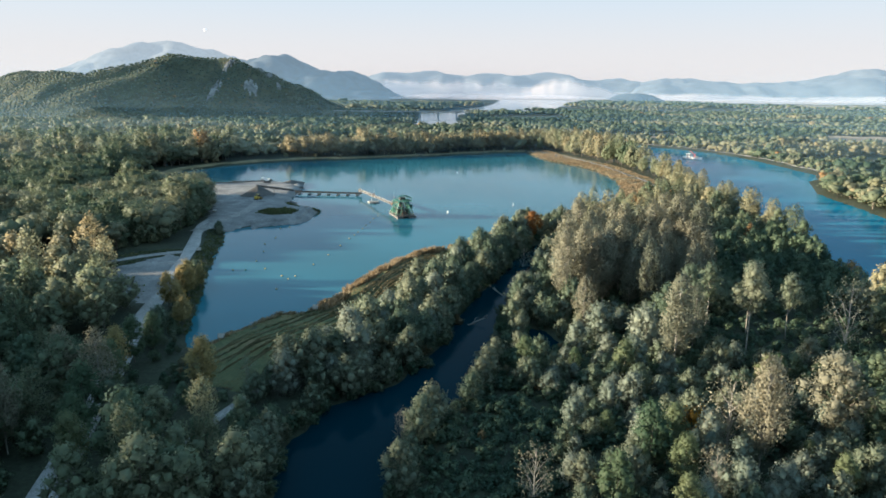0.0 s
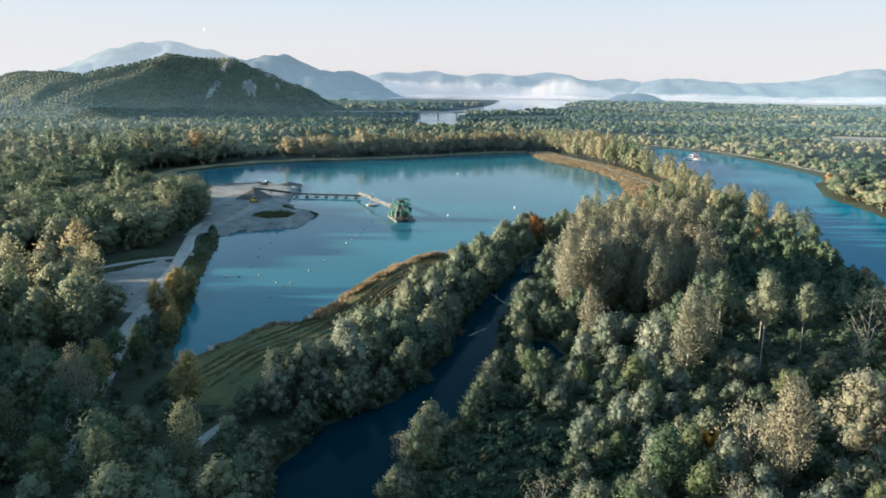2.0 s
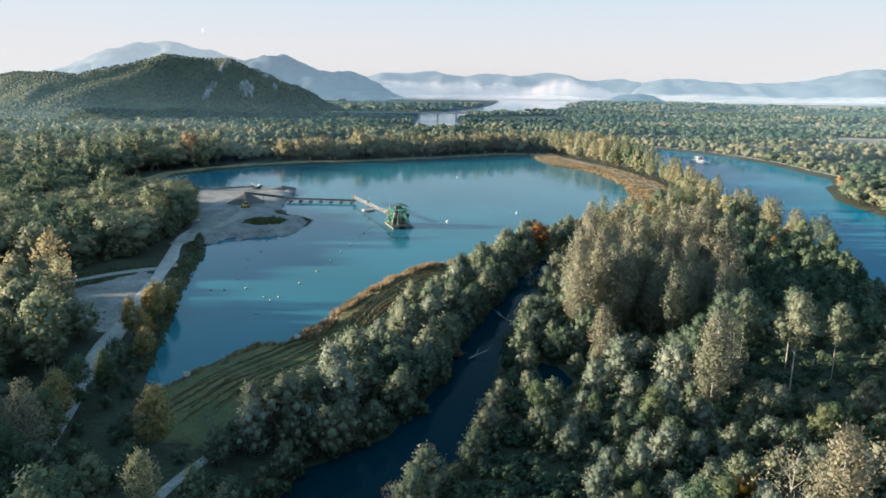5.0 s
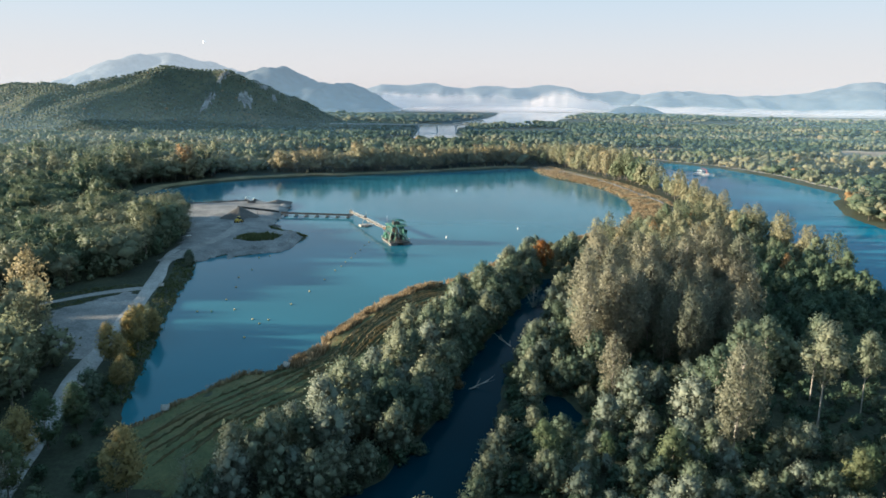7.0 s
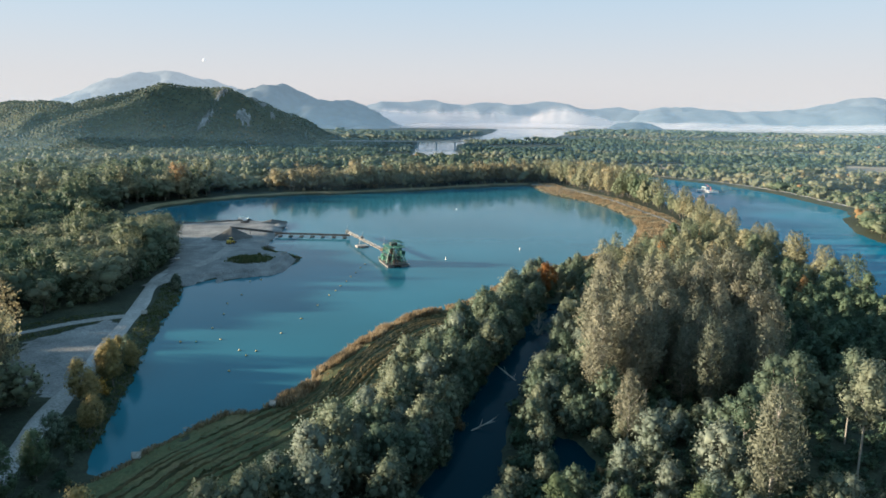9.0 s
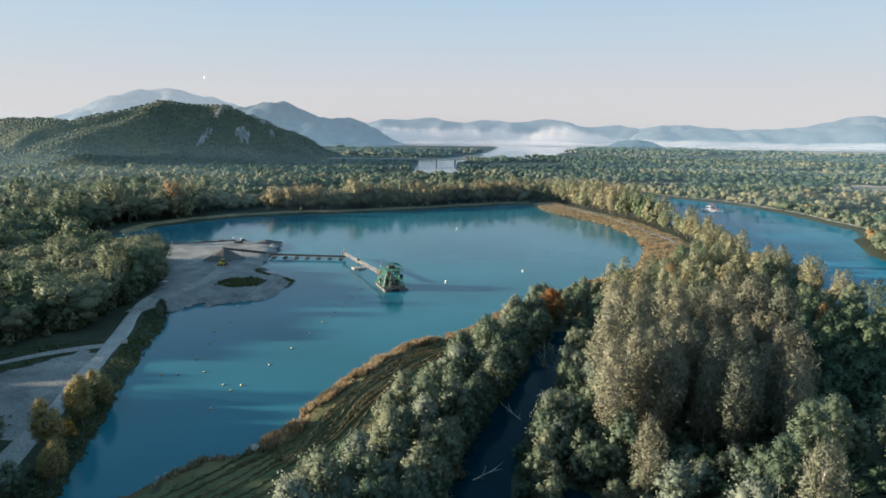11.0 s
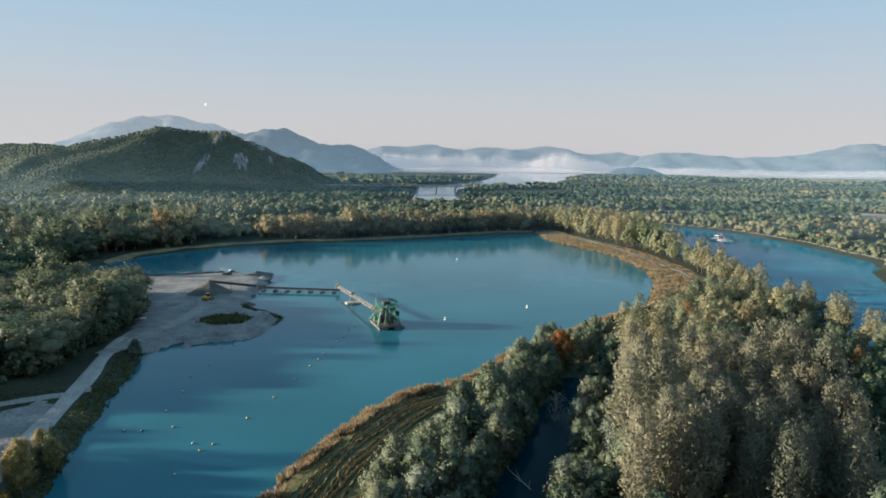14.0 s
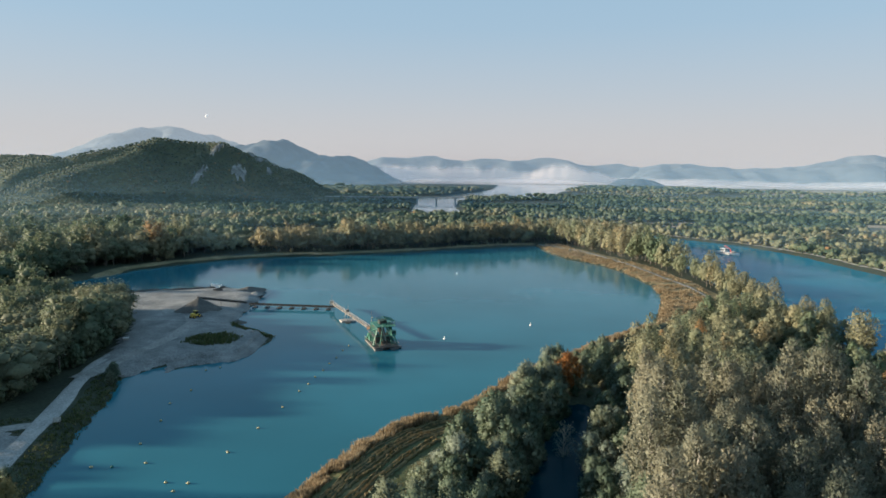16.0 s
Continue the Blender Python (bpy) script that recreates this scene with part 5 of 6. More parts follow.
heap("sand_stockpile", "low pale sand heap on the yard", -140, 406, 5.0, 0.8, 6, worn)
heap("gravel_stockpile", "low grey gravel heap at the yard's edge", -101, 392, 4.0, 1.7, 8, dark_gravel)


def mound(name, label, pts, width, top, material, seed=0):
    """A long low bank of earth or gravel with an uneven crest."""
    pts = np.array(pts, float)
    t = np.concatenate([[0], np.cumsum(np.hypot(*np.diff(pts, axis=0).T))])
    s = np.arange(0, t[-1], 1.2)
    c = np.column_stack([np.interp(s, t, pts[:, k]) for k in (0, 1)])
    dn = np.gradient(c, axis=0)
    nrm = np.column_stack([-dn[:, 1], dn[:, 0]]) / np.hypot(*dn.T)[:, None]
    k = np.array([-0.5, -0.3, -0.1, 0.1, 0.3, 0.5])
    pro = np.array([-0.25, 0.55, 1.0, 0.95, 0.5, -0.25])
    rough = 1 + 0.25 * wobble(s + seed * 31, s * 0.7, 2.1) + 0.15 * wobble(s * 1.3, s + seed, 0.9)
    ends = np.clip(np.minimum(s, s[-1] - s) / 2.5, 0.05, 1)
    Q = c[:, None] + nrm[:, None] * (k[None, :, None] * width)
    Z = height(Q.reshape(-1, 2)).reshape(len(s), 6) + pro * (top * rough * ends)[:, None] + 0.1
    V = np.column_stack([Q.reshape(-1, 2), Z.ravel()])
    i = (np.arange(len(s) - 1)[:, None] * 6 + np.arange(5)).ravel()
    return tagged(new(name, mesh_np(name, V, np.column_stack([i, i + 1, i + 7, i + 6]), material, smooth=True)), label, "bank")


mound("gravel_bund", "dark low bund along the edge of the gravel yard", [(-190, 449), (-176, 455), (-158, 462), (-142, 468), (-130, 470)], 3.0, 1.3, dark_gravel, 1)
mound("gravel_bund", "dark low bund along the edge of the gravel yard", [(-113, 322), (-107, 329), (-97, 334), (-86, 337)], 6.0, 1.5, gravel, 2)
mound("gravel_bund", "dark low bund along the edge of the gravel yard", [(-84, 339), (-84, 352), (-84, 366), (-92, 374)], 4.0, 1.1, gravel, 3)
mound("gravel_bund", "grey low bund across the gravel yard", [(-108, 408), (-118, 405), (-128, 402)], 3.0, 0.8, gravel, 4)
mound("gravel_bund", "grey low bund across the gravel yard", [(-106, 384), (-116, 386), (-128, 385)], 2.4, 0.6, gravel, 5)


def crusher(m):
    c = thing("gravel_screen", "pale mobile gravel screen standing on the yard", "machine", m)
    prism("hopper", [(-2.4, 4.4), (-1.2, 2.6), (1.2, 2.6), (2.4, 4.4), (2.2, 4.4), (1.1, 2.8), (-1.1, 2.8), (-2.2, 4.4)], -1.8, 1.8, white_paint, c, "pale steel hopper")
    beam("screen_box", (-1.0, 0, 3.2), (4.2, 0, 4.9), 1.7, white_paint, c, 1.2)
    beam("discharge_belt", (1.5, 0, 1.4), (-4.6, 0, 3.4), 0.9, belt_rubber, c, 0.4)
    beam("chassis", (-3.2, 0, 1.1), (3.2, 0, 1.1), 1.5, grey_steel, c, 0.5)
    for x in (-2.4, 2.4):
        for y in (-0.9, 0.9):
            beam("leg", (x, y, 0), (x * 0.8, y, 3.0), 0.2, grey_steel, c)
    for y in (-1.0, 1.0):
        block("crawler", (-2.2, y - 0.25, 0), (2.2, y + 0.25, 0.8), rubber, c, "black crawler track", 0.2)
    return c


zy = float(height(np.array([[-138.0, 466.0]]))[0]) + 0.35
crusher(pose(-134, 456, zy, 0, 0, 200) @ Matrix.Scale(0.8, 4))


def wheel_loader(m):
    c = thing("wheel_loader", "small yellow wheel loader parked on the gravel", "loader", m)
    block("chassis", (-2.6, -0.8, 0.8), (1.6, 0.8, 1.7), yellow_paint, c, bevel=0.12)
    cab = block("cabin", (-0.6, -0.75, 1.7), (0.8, 0.75, 3.1), dark_glass, c, "dark glazed cabin", 0.08)
    block("cabin_roof", (-0.7, -0.85, 3.1), (0.9, 0.85, 3.25), yellow_paint, cab, bevel=0.04)
    block("engine_hood", (-2.6, -0.7, 1.7), (-0.7, 0.7, 2.3), yellow_paint, c, bevel=0.15)
    for y in (-0.5, 0.5):
        beam("lift_arm", (0.9, y, 1.7), (3.0, y, 0.7), 0.16, yellow_paint, c, 0.3)
    prism("bucket", [(2.8, 0.1), (4.0, 0.1), (3.2, 0.35), (3.0, 1.1), (2.8, 1.1)], -1.2, 1.2, grey_steel, c, "steel bucket")
    for x in (-1.8, 1.2):
        for y in (-0.95, 0.95):
            w = pole("wheel", (x, y - 0.25, 0.72), (x, y + 0.25, 0.72), 0.72, 0.72, rubber, c, 16)
            pole("rim", (x, y - 0.27, 0.72), (x, y + 0.27, 0.72), 0.36, 0.36, yellow_paint, w, 12)
    return c


zl = float(height(np.array([[-121.0, 394.0]]))[0]) + 0.35
wheel_loader(pose(-121, 394, zl, 0, 0, 70))
crate = thing("storage_box", "small white storage box beside the trees", "box", pose(-131, 352, float(height(np.array([[-131.0, 352.0]]))[0]), 0, 0, 30))
block("body", (-1.0, -0.6, 0), (1.0, 0.6, 1.0), pale_steel, crate)
block("lid", (-1.1, -0.7, 1.0), (1.1, 0.7, 1.12), white_paint, crate)


def info_board(x, y, turn, label):
    z = float(height(np.array([[x, y]]))[0])
    c = thing("notice_board", label, "notice board", pose(x, y, z, 0, 0, turn))
    for s in (-0.7, 0.7):
        beam("post", (s, 0, -0.2), (s, 0, 1.5), 0.1, grey_steel, c)
    bm = bmesh.new()
    box(bm, (-0.9, -0.05, 0), (0.9, 0.05, 1.3))
    bm.transform(pose(0, 0, 0.7, -35))
    part("panel", bm, pale_steel, c, "plain pale panel")
    return c


for x, y, turn in ((-106.5, 269, 20), (-64, 177, 10), (-44.4, 202.5, -15)):
    info_board(x, y, turn, "pale sloping notice board in the grass")


# ---- buoys ----
def lathe(name, profile, n, material, parent, label=""):
    bm = bmesh.new()
    rings = [[bm.verts.new((r * math.cos(a), r * math.sin(a), z)) for a in [k * 2 * math.pi / n for k in range(n)]] for r, z in profile]
    for a, b in zip(rings, rings[1:]):
        for k in range(n):
            bm.faces.new((a[k], a[(k + 1) % n], b[(k + 1) % n], b[k]))
    bm.faces.new(rings[-1])
    bm.faces.new(rings[0][::-1])
    for f in bm.faces:
        f.smooth = True
    return part(name, bm, material, parent, label)


def buoy(material, label):
    b = thing("buoy", label, "buoy", Matrix.Identity(4), "buoys on the lake")
    lathe("float", [(0.10, -0.3), (0.30, -0.15), (0.37, 0.03), (0.31, 0.23), (0.16, 0.36)], 12, material, b)
    lathe("collar", [(0.38, -0.02), (0.41, 0.02), (0.38, 0.06)], 12, rubber, b)
    lathe("top_ring", [(0.08, 0.34), (0.10, 0.42), (0.06, 0.5)], 8, grey_steel, b)
    return b


pale_buoy = surface("pale_buoy", [(0.3, (0.36, 0.31, 0.14)), (0.7, (0.48, 0.43, 0.24))], 2.0, 8, 0.5, 0.4, 0.1, 0.01)
green_buoy = surface("green_buoy", [(0.3, (0.02, 0.10, 0.08)), (0.7, (0.03, 0.16, 0.12))], 2.0, 8, 0.5, 0.4, 0.1, 0.01)
yellow_one = buoy(pale_buoy, "weathered pale yellow plastic buoy floating on the lake")
SPOTS = [(-85.4, 248), (-80.7, 261.5), (-74.2, 251), (-82.5, 276.7), (-84.7, 301.8), (-62.8, 226), (-65.3, 241.8), (-60.3, 241.7), (-62, 238), (-88, 322), (-84.4, 325.6), (-54.8, 273.4), (-57.4, 258),
         (-52.7, 289.2), (-51.3, 303.1), (-50.2, 310.3), (-49.6, 317.4), (-48.6, 325), (-48.1, 333.1), (-47.1, 340.3), (-46.7, 350.3), (-45.5, 356.9), (-43.2, 406), (-86, 290)]
yellow_one.matrix_basis = Matrix.Translation((*SPOTS[0], 0.05))
for x, y in SPOTS[1:]:
    copy_thing(yellow_one, Matrix.Translation((x, y, 0.02)) @ Matrix.Rotation(x, 4, "Z"))
green_one = buoy(green_buoy, "dark green plastic buoy floating on the lake")
green_one.matrix_basis = Matrix.Translation((-80.8, 248.4, 0.05))


def mark(x, y):
    b = thing("marker_buoy", "tall white marker buoy floating on the lake", "buoy", Matrix.Translation((x, y, 0)), "marker buoys on the lake")
    lathe("float", [(0.2, -0.4), (0.5, -0.15), (0.55, 0.12), (0.3, 0.3)], 14, white_paint, b)
    lathe("tower", [(0.28, 0.28), (0.24, 0.6), (0.18, 1.1), (0.08, 1.2)], 12, white_paint, b)
    return b


for x, y in ((-8.7, 371), (28.8, 397.6), (-6.2, 541.6)):
    mark(x, y)


# ---- boat on the river ----
def work_boat(m):
    c = thing("work_boat", "white work boat with a crane on the river", "boat", m)
    bm = bmesh.new()
    prof = [(-10, 2.4, 0.2), (-9.5, 2.6, 0.0), (4, 2.6, 0.0), (7.5, 1.7, 0.15), (9.8, 0.15, 0.6)]
    rows = [[bm.verts.new(p) for p in ((x, -w, 1.5 + k), (x, -w * 0.8, -0.4), (x, w * 0.8, -0.4), (x, w, 1.5 + k))] for x, w, k in prof]
    for a, b in zip(rows, rows[1:]):
        for k in range(3):
            bm.faces.new((a[k], b[k], b[k + 1], a[k + 1]))
        bm.faces.new((a[3], b[3], b[0], a[0]))
    bm.faces.new(rows[0])
    bm.faces.new(rows[-1][::-1])
    bmesh.ops.recalc_face_normals(bm, faces=bm.faces[:])
    hull = part("hull", bm, white_paint, c)
    block("rubbing_strake", (-9.6, -2.66, 0.9), (4.2, -2.6, 1.2), rubber, hull, bevel=0)
    house = block("wheelhouse", (-6.5, -1.8, 1.5), (-2.0, 1.8, 4.2), white_paint, c, bevel=0.15)
    block("window", (-6.2, -1.84, 3.0), (-2.3, -1.8, 3.9), dark_glass, house, "dark window band", 0)
    block("window", (-2.0, -1.5, 3.0), (-1.96, 1.5, 3.9), dark_glass, house, "dark window band", 0)
    block("roof", (-6.8, -2.0, 4.2), (-1.7, 2.0, 4.4), white_paint, house)
    pole("crane_column", (2.0, 0, 1.5), (2.0, 0, 4.5), 0.35, 0.3, red_paint, c)
    beam("crane_boom", (2.0, 0, 4.3), (-4.5, 1.2, 6.6), 0.26, red_paint, c, label="red crane boom")
    pole("mast", (-4.2, 0, 4.4), (-4.2, 0, 7.0), 0.08, 0.05, pale_steel, c)
    block("cargo_box", (3.2, -1.3, 1.5), (5.6, 1.3, 2.6), pale_steel, c)
    return c


work_boat(pose(223, 676, 0, 0, 0, -55) @ Matrix.Scale(1.05, 4))

# ---- bridge far up the river ----
br = thing("road_bridge", "long low concrete road bridge across the river", "bridge", pose(-165, 1500, 0, 0, 0, 2))
block("deck", (-150, -4, 9.2), (170, 4, 10.6), concrete, br, bevel=0.2)
for s in (-4.0, 4.0):
    beam("parapet", (-150, s, 11.2), (170, s, 11.2), 0.3, pale_steel, br, 1.0)
for k in range(8):
    block("pier", (-140 + k * 40, -2.6, -3), (-136.5 + k * 40, 2.6, 9.2), concrete, br, bevel=0.3)


# ---- rock outcrops on the hill ----
def outcrop(x, y, a, b, turn, seed):
    """A bare limestone face: broken ledges that follow the slope."""
    u = np.linspace(-1, 1, 15)
    U, W = np.meshgrid(u, np.linspace(-1, 1, 27))
    U, W = U.ravel(), W.ravel()
    c, s = math.cos(radians(turn)), math.sin(radians(turn))
    rng = np.random.default_rng(seed)
    X = x + a * U * c - b * W * s + rng.normal(0, 0.5, len(U))
    Y = y + a * U * s + b * W * c
    r = np.sqrt(U ** 2 + W ** 2)
    ledge = 2.5 * np.floor(3 * W + 0.6 * np.sin(4 * U + seed)) / 3
    Z = near_hill_z(np.column_stack([X, Y])) + np.where(r < 0.95, 4.5, -3.0) + ledge + rng.normal(0, 0.9, len(U))
    i = (np.arange(26)[:, None] * 15 + np.arange(14)).ravel()
    F = np.column_stack([i, i + 1, i + 16, i + 15])
    F = F[(r[F] < 0.95 + 0.28 * np.sin(7 * U[F] + 5 * W[F] + seed) + 0.15 * np.sin(17 * W[F])).all(axis=1)]
    used, inv = np.unique(F, return_inverse=True)
    ob = new("rock_outcrop", mesh_np("rock_outcrop", np.column_stack([X, Y, Z])[used], inv.reshape(F.shape), limestone))
    return tagged(ob, "pale bare limestone cliff among the hillside trees", "rock")


for k, cliff in enumerate(CLIFFS):
    outcrop(*cliff, k)


# ---- reeds and meadow ----
reed_mat = foliage("dry_reed", [(0.0, (0.15, 0.11, 0.065)), (0.5, (0.26, 0.195, 0.12)), (1.0, (0.36, 0.29, 0.19))], "tint")
hay_mat = foliage("cut_grass", [(0.0, (0.085, 0.09, 0.045)), (0.5, (0.19, 0.145, 0.075)), (1.0, (0.34, 0.25, 0.125))], "tint")
green_grass = foliage("green_tuft", [(0.0, (0.05, 0.07, 0.03)), (0.5, (0.08, 0.10, 0.04)), (1.0, (0.13, 0.13, 0.06))], "tint")


def tufts(name, P, tall, wide, blades, material, label, hue=None):
    """Clumps of upright blades, each a bent strip of two triangles."""
    n = len(P)
    Z = height(P)
    c = np.column_stack([P, Z])[:, None] + np.concatenate([RNG.normal(0, wide, (n, blades, 2)), np.zeros((n, blades, 1))], axis=2)
    h = tall * RNG.uniform(0.55, 1.2, (n, blades, 1)) * (1 + 0.28 * wobble(P[:, 0], P[:, 1], 5.0) + 0.25 * wobble(P[:, 1], P[:, 0], 1.7))[:, None, None]
    th = RNG.uniform(0, 2 * np.pi, (n, blades))
    side = np.stack([np.cos(th), np.sin(th), np.zeros_like(th)], axis=-1) * wide * 0.55
    lean = np.concatenate([RNG.normal(0, 0.22, (n, blades, 2)), np.ones((n, blades, 1))], axis=2) * h
    V = np.stack([c - side, c + side, c + lean + side * 0.6, c + lean * 0.96 - side * 0.4], axis=2).reshape(-1, 3)
    V[:, 2] -= 0.05
    t = RNG.random(n) if hue is None else hue
    ob = new(name, mesh_np(name, V, np.arange(len(V)).reshape(-1, 4), material, tint=np.repeat(np.clip(t, 0, 1), blades * 4)))
    return tagged(ob, label, "grass", kind="stuff")


def along(pts, near, far, density):
    """Random places beside a line, from near to far metres to its right."""
    pts = np.array(pts, float)
    t = np.concatenate([[0], np.cumsum(np.hypot(*np.diff(pts, axis=0).T))])
    s = RNG.uniform(0, t[-1], int(t[-1] * abs(far - near) * density))
    c = np.column_stack([np.interp(s, t, pts[:, k]) for k in (0, 1)])
    e = np.column_stack([np.interp(s + 1, t, pts[:, k]) for k in (0, 1)]) - np.column_stack([np.interp(s - 1, t, pts[:, k]) for k in (0, 1)])
    nrm = np.column_stack([e[:, 1], -e[:, 0]]) / np.maximum(np.hypot(*e.T), 1e-6)[:, None]
    return c + nrm * RNG.uniform(near, far, len(s))[:, None]


DYKE = [(-70, 170), (-64, 184), (-55, 200), (-46, 203), (-41, 212), (-37, 232), (-33, 244), (-26, 263), (-20, 274), (-10, 284), (-1, 289), (5, 300), (14, 318), (27, 335), (42, 354), (62, 378), (82, 400)]
P = along(DYKE[3:], -0.9, 4.2, 4.6)
P = P[wobble(P[:, 0], P[:, 1], 2.6) + 0.8 * wobble(P[:, 1], P[:, 0], 6.3) + RNG.normal(0, 0.25, len(P)) > -0.35]
tufts("reed_bed", P, 1.7, 0.26, 6, reed_mat, "dense belt of dry brown reeds on the lake shore")
tufts("shore_grass", along(DYKE[:4], 0.2, 2.5, 3.0), 0.9, 0.25, 4, reed_mat, "dry brown grass on the lake shore")
P = along([(112, 505), (108, 474), (96, 435), (82, 400)], -26.0, 0.5, 1.6)
P = np.vstack([P, along([(63, 712), (69, 667), (78, 628), (98, 593), (107, 562), (112, 510)], -26.0, 0.5, 1.1)])
P = P[(line_dist(P, PATH_EAST) > 2.2) & (signed(P, BANK) < 0.5) & (wobble(P[:, 0], P[:, 1], 3.1) + RNG.normal(0, 0.4, len(P)) > -0.2)]
tufts("bank_reeds", P, 0.95, 0.45, 3, reed_mat, "rough brown reeds and grass on the lake bank")
A = np.array(FIELD, float)
Q = np.column_stack([RNG.uniform(A[:, 0].min(), A[:, 0].max(), 110000), RNG.uniform(A[:, 1].min(), A[:, 1].max(), 110000)])
Q = Q[inside(Q, FIELD)]
Q = Q[shore(Q) > 1.0]
tufts("meadow_grass", Q, 0.22, 0.2, 3, hay_mat, "short mown meadow grass", 0.34 + 0.4 * vnoise(Q, 7.0, 20) + 0.2 * vnoise(Q, 22.0, 21) + RNG.normal(0, 0.2, len(Q)))


def swath(offset, start, stop, tone, line=DYKE[3:15]):
    """A windrow of cut grass that runs along the dyke at a set distance from the shore."""
    pts = np.array(line, float)
    t = np.concatenate([[0], np.cumsum(np.hypot(*np.diff(pts, axis=0).T))])
    s = np.arange(start * t[-1], stop * t[-1], 0.9)
    c = np.column_stack([np.interp(s, t, pts[:, k]) for k in (0, 1)])
    for _ in range(25):
        c[1:-1] = (c[:-2] + 2 * c[1:-1] + c[2:]) / 4
    e = np.gradient(c, axis=0)
    nrm = np.column_stack([e[:, 1], -e[:, 0]]) / np.hypot(*e.T)[:, None]
    c = c + nrm * (offset + 0.5 * np.sin(s / 13 + offset * 2.1) + 0.25 * np.sin(s / 5.3 + offset) + RNG.normal(0, 0.14, len(s)))[:, None]
    k = np.array([-0.55, -0.25, 0.05, 0.35, 0.6])
    pro = np.array([-0.1, 0.3, 0.44, 0.28, -0.1])
    w = 0.55 + 0.08 * RNG.normal(0, 1, len(s))
    Qs = c[:, None] + nrm[:, None] * (k[None, :, None] * w[:, None, None])
    Z = height(Qs.reshape(-1, 2)).reshape(len(s), 5) + 0.12 + pro * (1 + 0.35 * np.sin(s / 6.1 + offset * 3) + 0.2 * np.sin(s / 2.3))[:, None] * (0.75 + 0.25 * RNG.normal(0, 1, (len(s), 5)))
    V = np.column_stack([Qs.reshape(-1, 2), Z.ravel()])
    i = (np.arange(len(s) - 1)[:, None] * 5 + np.arange(4)).ravel()
    tint = np.clip(np.repeat(tone + 0.08 * RNG.normal(0, 1, len(s)), 5), 0, 1)
    ob = new("hay_swath", mesh_np("hay_swath", V, np.column_stack([i, i + 1, i + 6, i + 5]), hay_mat, tint=tint))
    return tagged(ob, "long swath of cut brown grass on the meadow", "swath", "swaths on the meadow")


for o, a, b in ((5.2, 0.3, 0.97), (5.9, 0.1, 0.98), (7.0, 0.0, 0.96), (7.6, 0.0, 0.97), (8.2, 0.05, 0.9), (9.3, 0.0, 0.92), (9.9, 0.03, 0.85), (11.2, 0.0, 0.8), (11.8, 0.0, 0.62), (13.2, 0.05, 0.55), (13.9, 0.0, 0.5), (15.4, 0.0, 0.45)):
    swath(o + RNG.uniform(-0.15, 0.15), a, b, 0.75 + 0.2 * RNG.random())
    # darkest tone: a strip that stands in for the furrow alongside
    swath(o + 0.4, a, b, 0.02)

LOWER = [(-66, 158), (-60, 176), (-50, 193), (-42, 208), (-36, 226)]
# low tones paint in the shade over this end of the meadow
for k, (o, a, b) in enumerate(((0.5, 0.05, 0.7), (2.2, 0.0, 0.9), (4.0, 0.05, 0.95), (6.0, 0.0, 1.0), (8.0, 0.08, 0.95), (10.0, 0.0, 0.9), (12.0, 0.1, 0.8), (14.0, 0.05, 0.7), (16.0, 0.2, 0.65))):
    swath(o, a, b, 0.08 + 0.22 * (k % 2), LOWER)

# grass on the strip between road and lake, on the spit and by the lane
VERGE = [(-112, 314), (-108, 303), (-103, 288), (-98, 265), (-92, 243), (-87, 225), (-80, 203), (-75, 182)]
P = along(VERGE, 0.3, 8.0, 1.6)
P = P[line_dist(P, ROAD) > 3.0]
tufts("verge_grass", P, 0.5, 0.3, 3, green_grass, "rough green grass between road and lake")
SPIT = [(-108, 350), (-108, 358), (-104, 364), (-97, 366), (-88, 360), (-90, 350), (-99, 347)]
TIP = [(-103, 388), (-98, 381), (-88, 372), (-80, 363), (-78, 368), (-88, 377), (-100, 391)]
Q = np.column_stack([RNG.uniform(-110, -77, 3000), RNG.uniform(345, 393, 3000)])
tufts("spit_grass", Q[inside(Q, SPIT) | inside(Q, TIP)], 1.2, 0.45, 4, green_grass, "green weeds growing on the gravel spit")
Q = np.column_stack([RNG.uniform(-160, -108, 4000), RNG.uniform(232, 272, 4000)])
Q = Q[(line_dist(Q, LANE) > 2.8) & (line_dist(Q, ROAD) > 3.2) & (line_dist(Q, LANE) < 9) & (signed(Q, LOT) > 0)]
tufts("lane_grass", Q, 0.35, 0.3, 3, green_grass, "short green grass beside the lane")

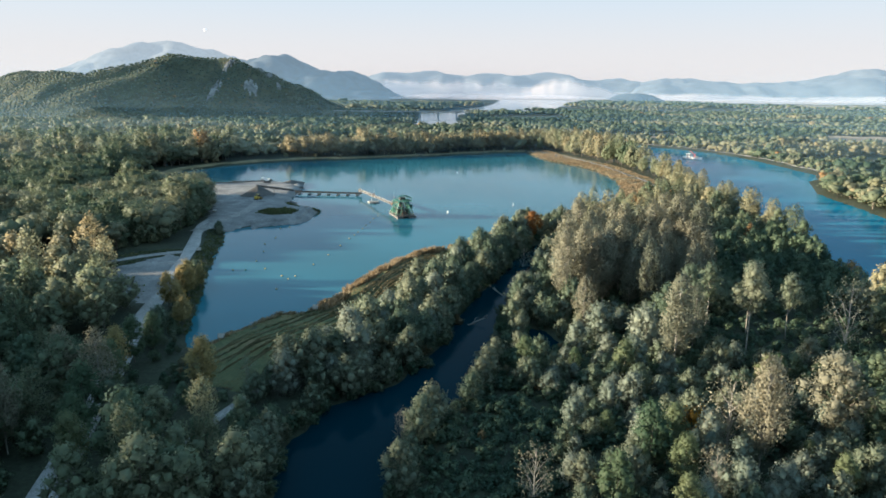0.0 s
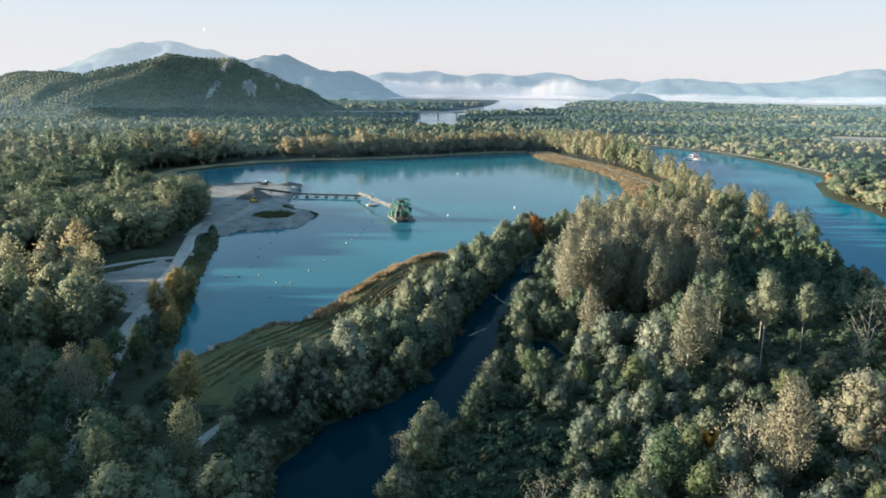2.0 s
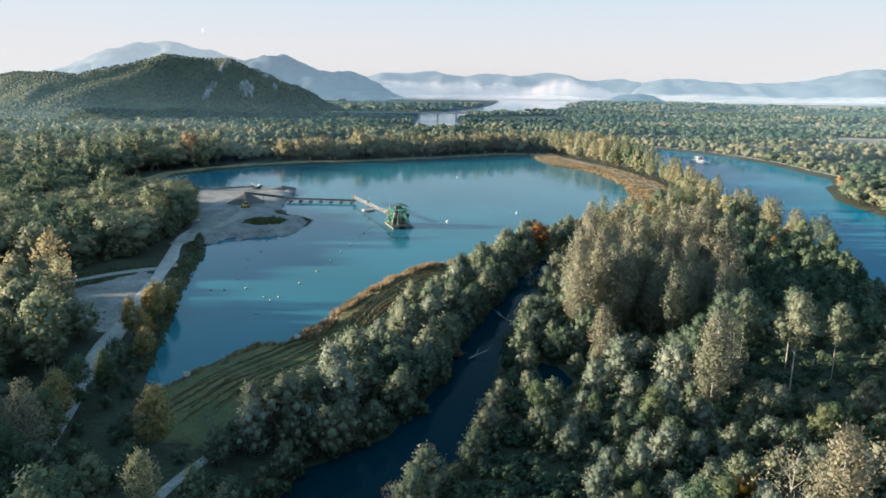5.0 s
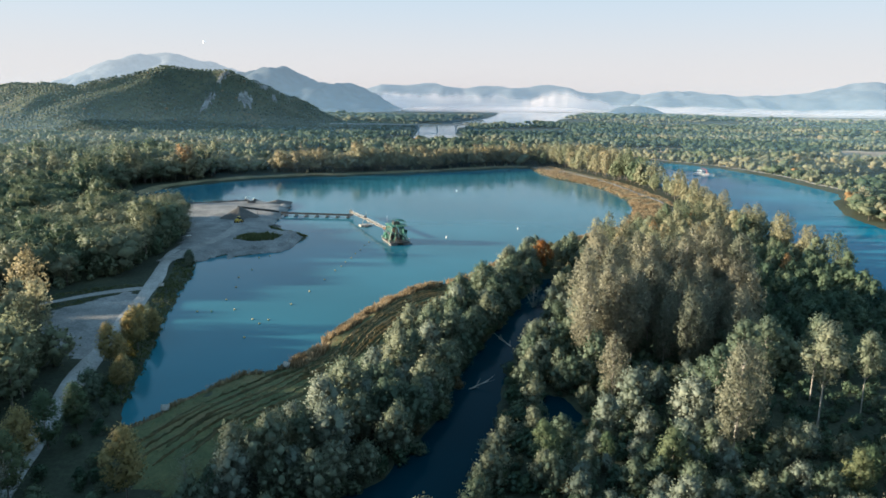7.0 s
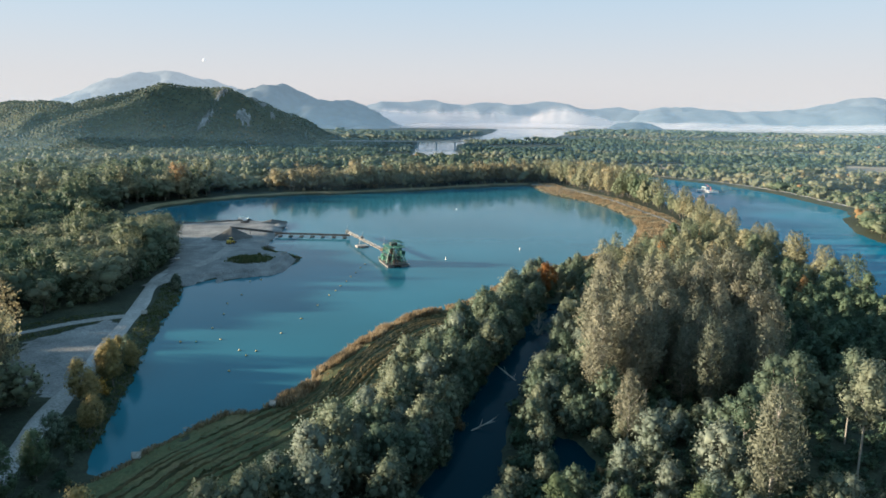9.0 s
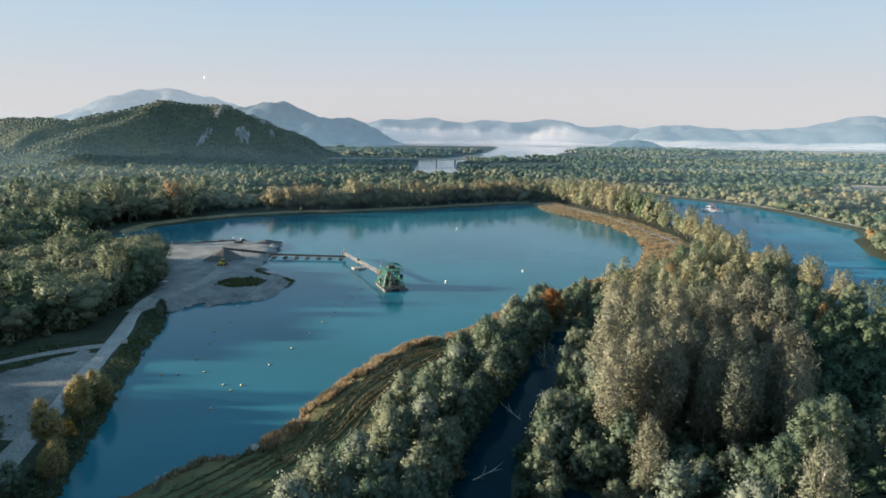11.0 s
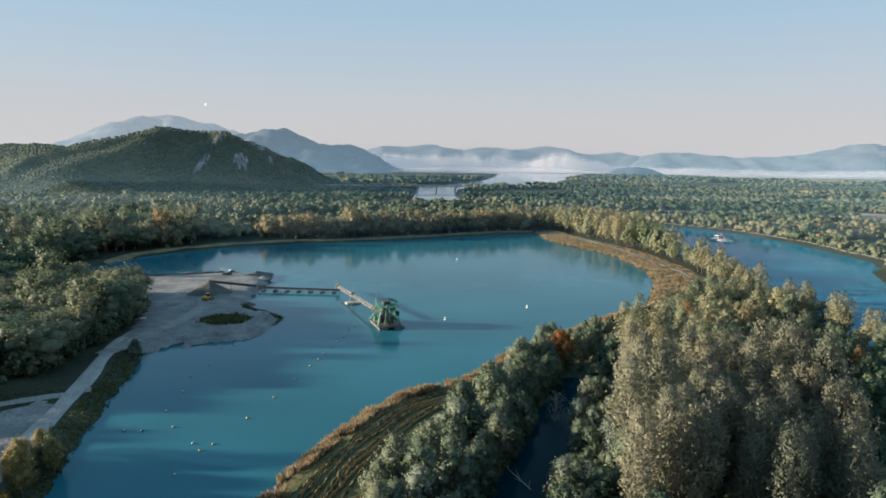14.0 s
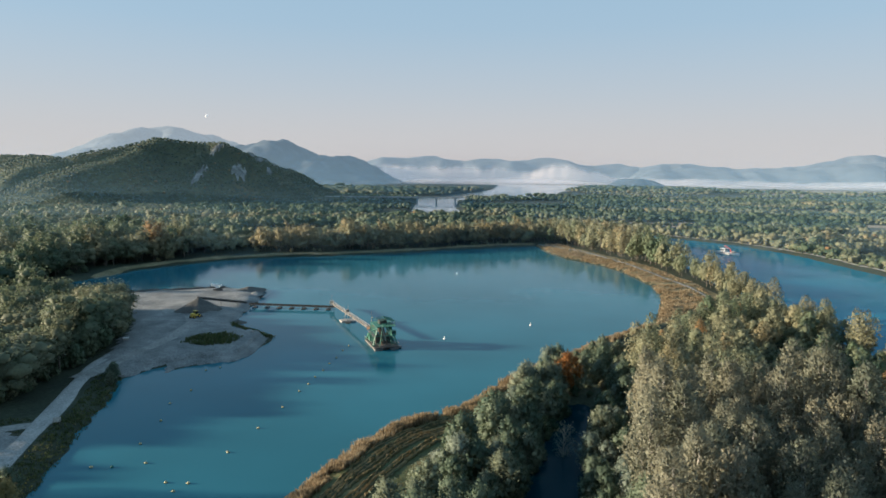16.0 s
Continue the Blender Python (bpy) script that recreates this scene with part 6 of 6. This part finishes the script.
# fallen branch in the oxbow
def fallen_branch(x, y, turn):
    b = thing("fallen_branch", "bare pale branch lying in the dark water", "branch", pose(x, y, 0, 0, 0, turn))
    pole("stem", (-3.4, 0, -0.4), (2.6, 0.3, 1.5), 0.16, 0.08, pale_bark, b, 6)
    for p0, p1 in (((-0.5, 0.1, 0.6), (1.0, 1.8, 1.6)), ((0.8, 0.2, 0.95), (3.4, -1.0, 2.0)), ((1.8, 0.25, 1.25), (4.4, 0.9, 2.4)), ((-1.6, 0, 0.2), (-0.6, -1.6, 0.9))):
        pole("twig", p0, p1, 0.07, 0.02, pale_bark, b, 5)
    return b


fallen_branch(12.5, 226, 130)
fallen_branch(4.5, 196, 20)

# moon
moon_mat, _nt, _b = mat("moon", 1.0, 0.0)
_b.inputs["Base Color"].default_value = (0.5, 0.49, 0.48, 1)
_b.inputs["Emission Color"].default_value, _b.inputs["Emission Strength"].default_value = (1.0, 0.94, 0.90, 1), 0.1
bm = bmesh.new()
bmesh.ops.create_uvsphere(bm, u_segments=24, v_segments=12, radius=11)
moon = part("moon", bm, moon_mat)
moon.location = (-1617, 4250, 380)
tagged(moon, "faint pale moon low in the morning sky", "moon", kind="structure")


# loose boulders on the spit and the dyke
def boulder(x, y, r, seed):
    rng = np.random.default_rng(seed)
    bm = bmesh.new()
    bmesh.ops.create_icosphere(bm, subdivisions=2, radius=r)
    for v in bm.verts:
        v.co *= rng.uniform(0.82, 1.12)
        v.co.z *= 0.7
    ob = part("boulder", bm, limestone)
    ob.location = (x, y, float(height(np.array([[x, y]]))[0]) + 0.35)
    return tagged(ob, "pale rounded boulder lying among the weeds", "boulder", "boulders by the lake")


for k, (x, y, r) in enumerate(((-105, 353, 0.7), (-103.5, 354, 0.5), (-106, 352.5, 0.5), (-94, 362, 0.9), (-92.6, 361.6, 0.6), (-90, 348, 0.5), (-61, 193, 0.8), (-60, 194.5, 0.6), (-62, 192, 0.6), (-87, 372, 0.5))):
    boulder(x, y, r, k)
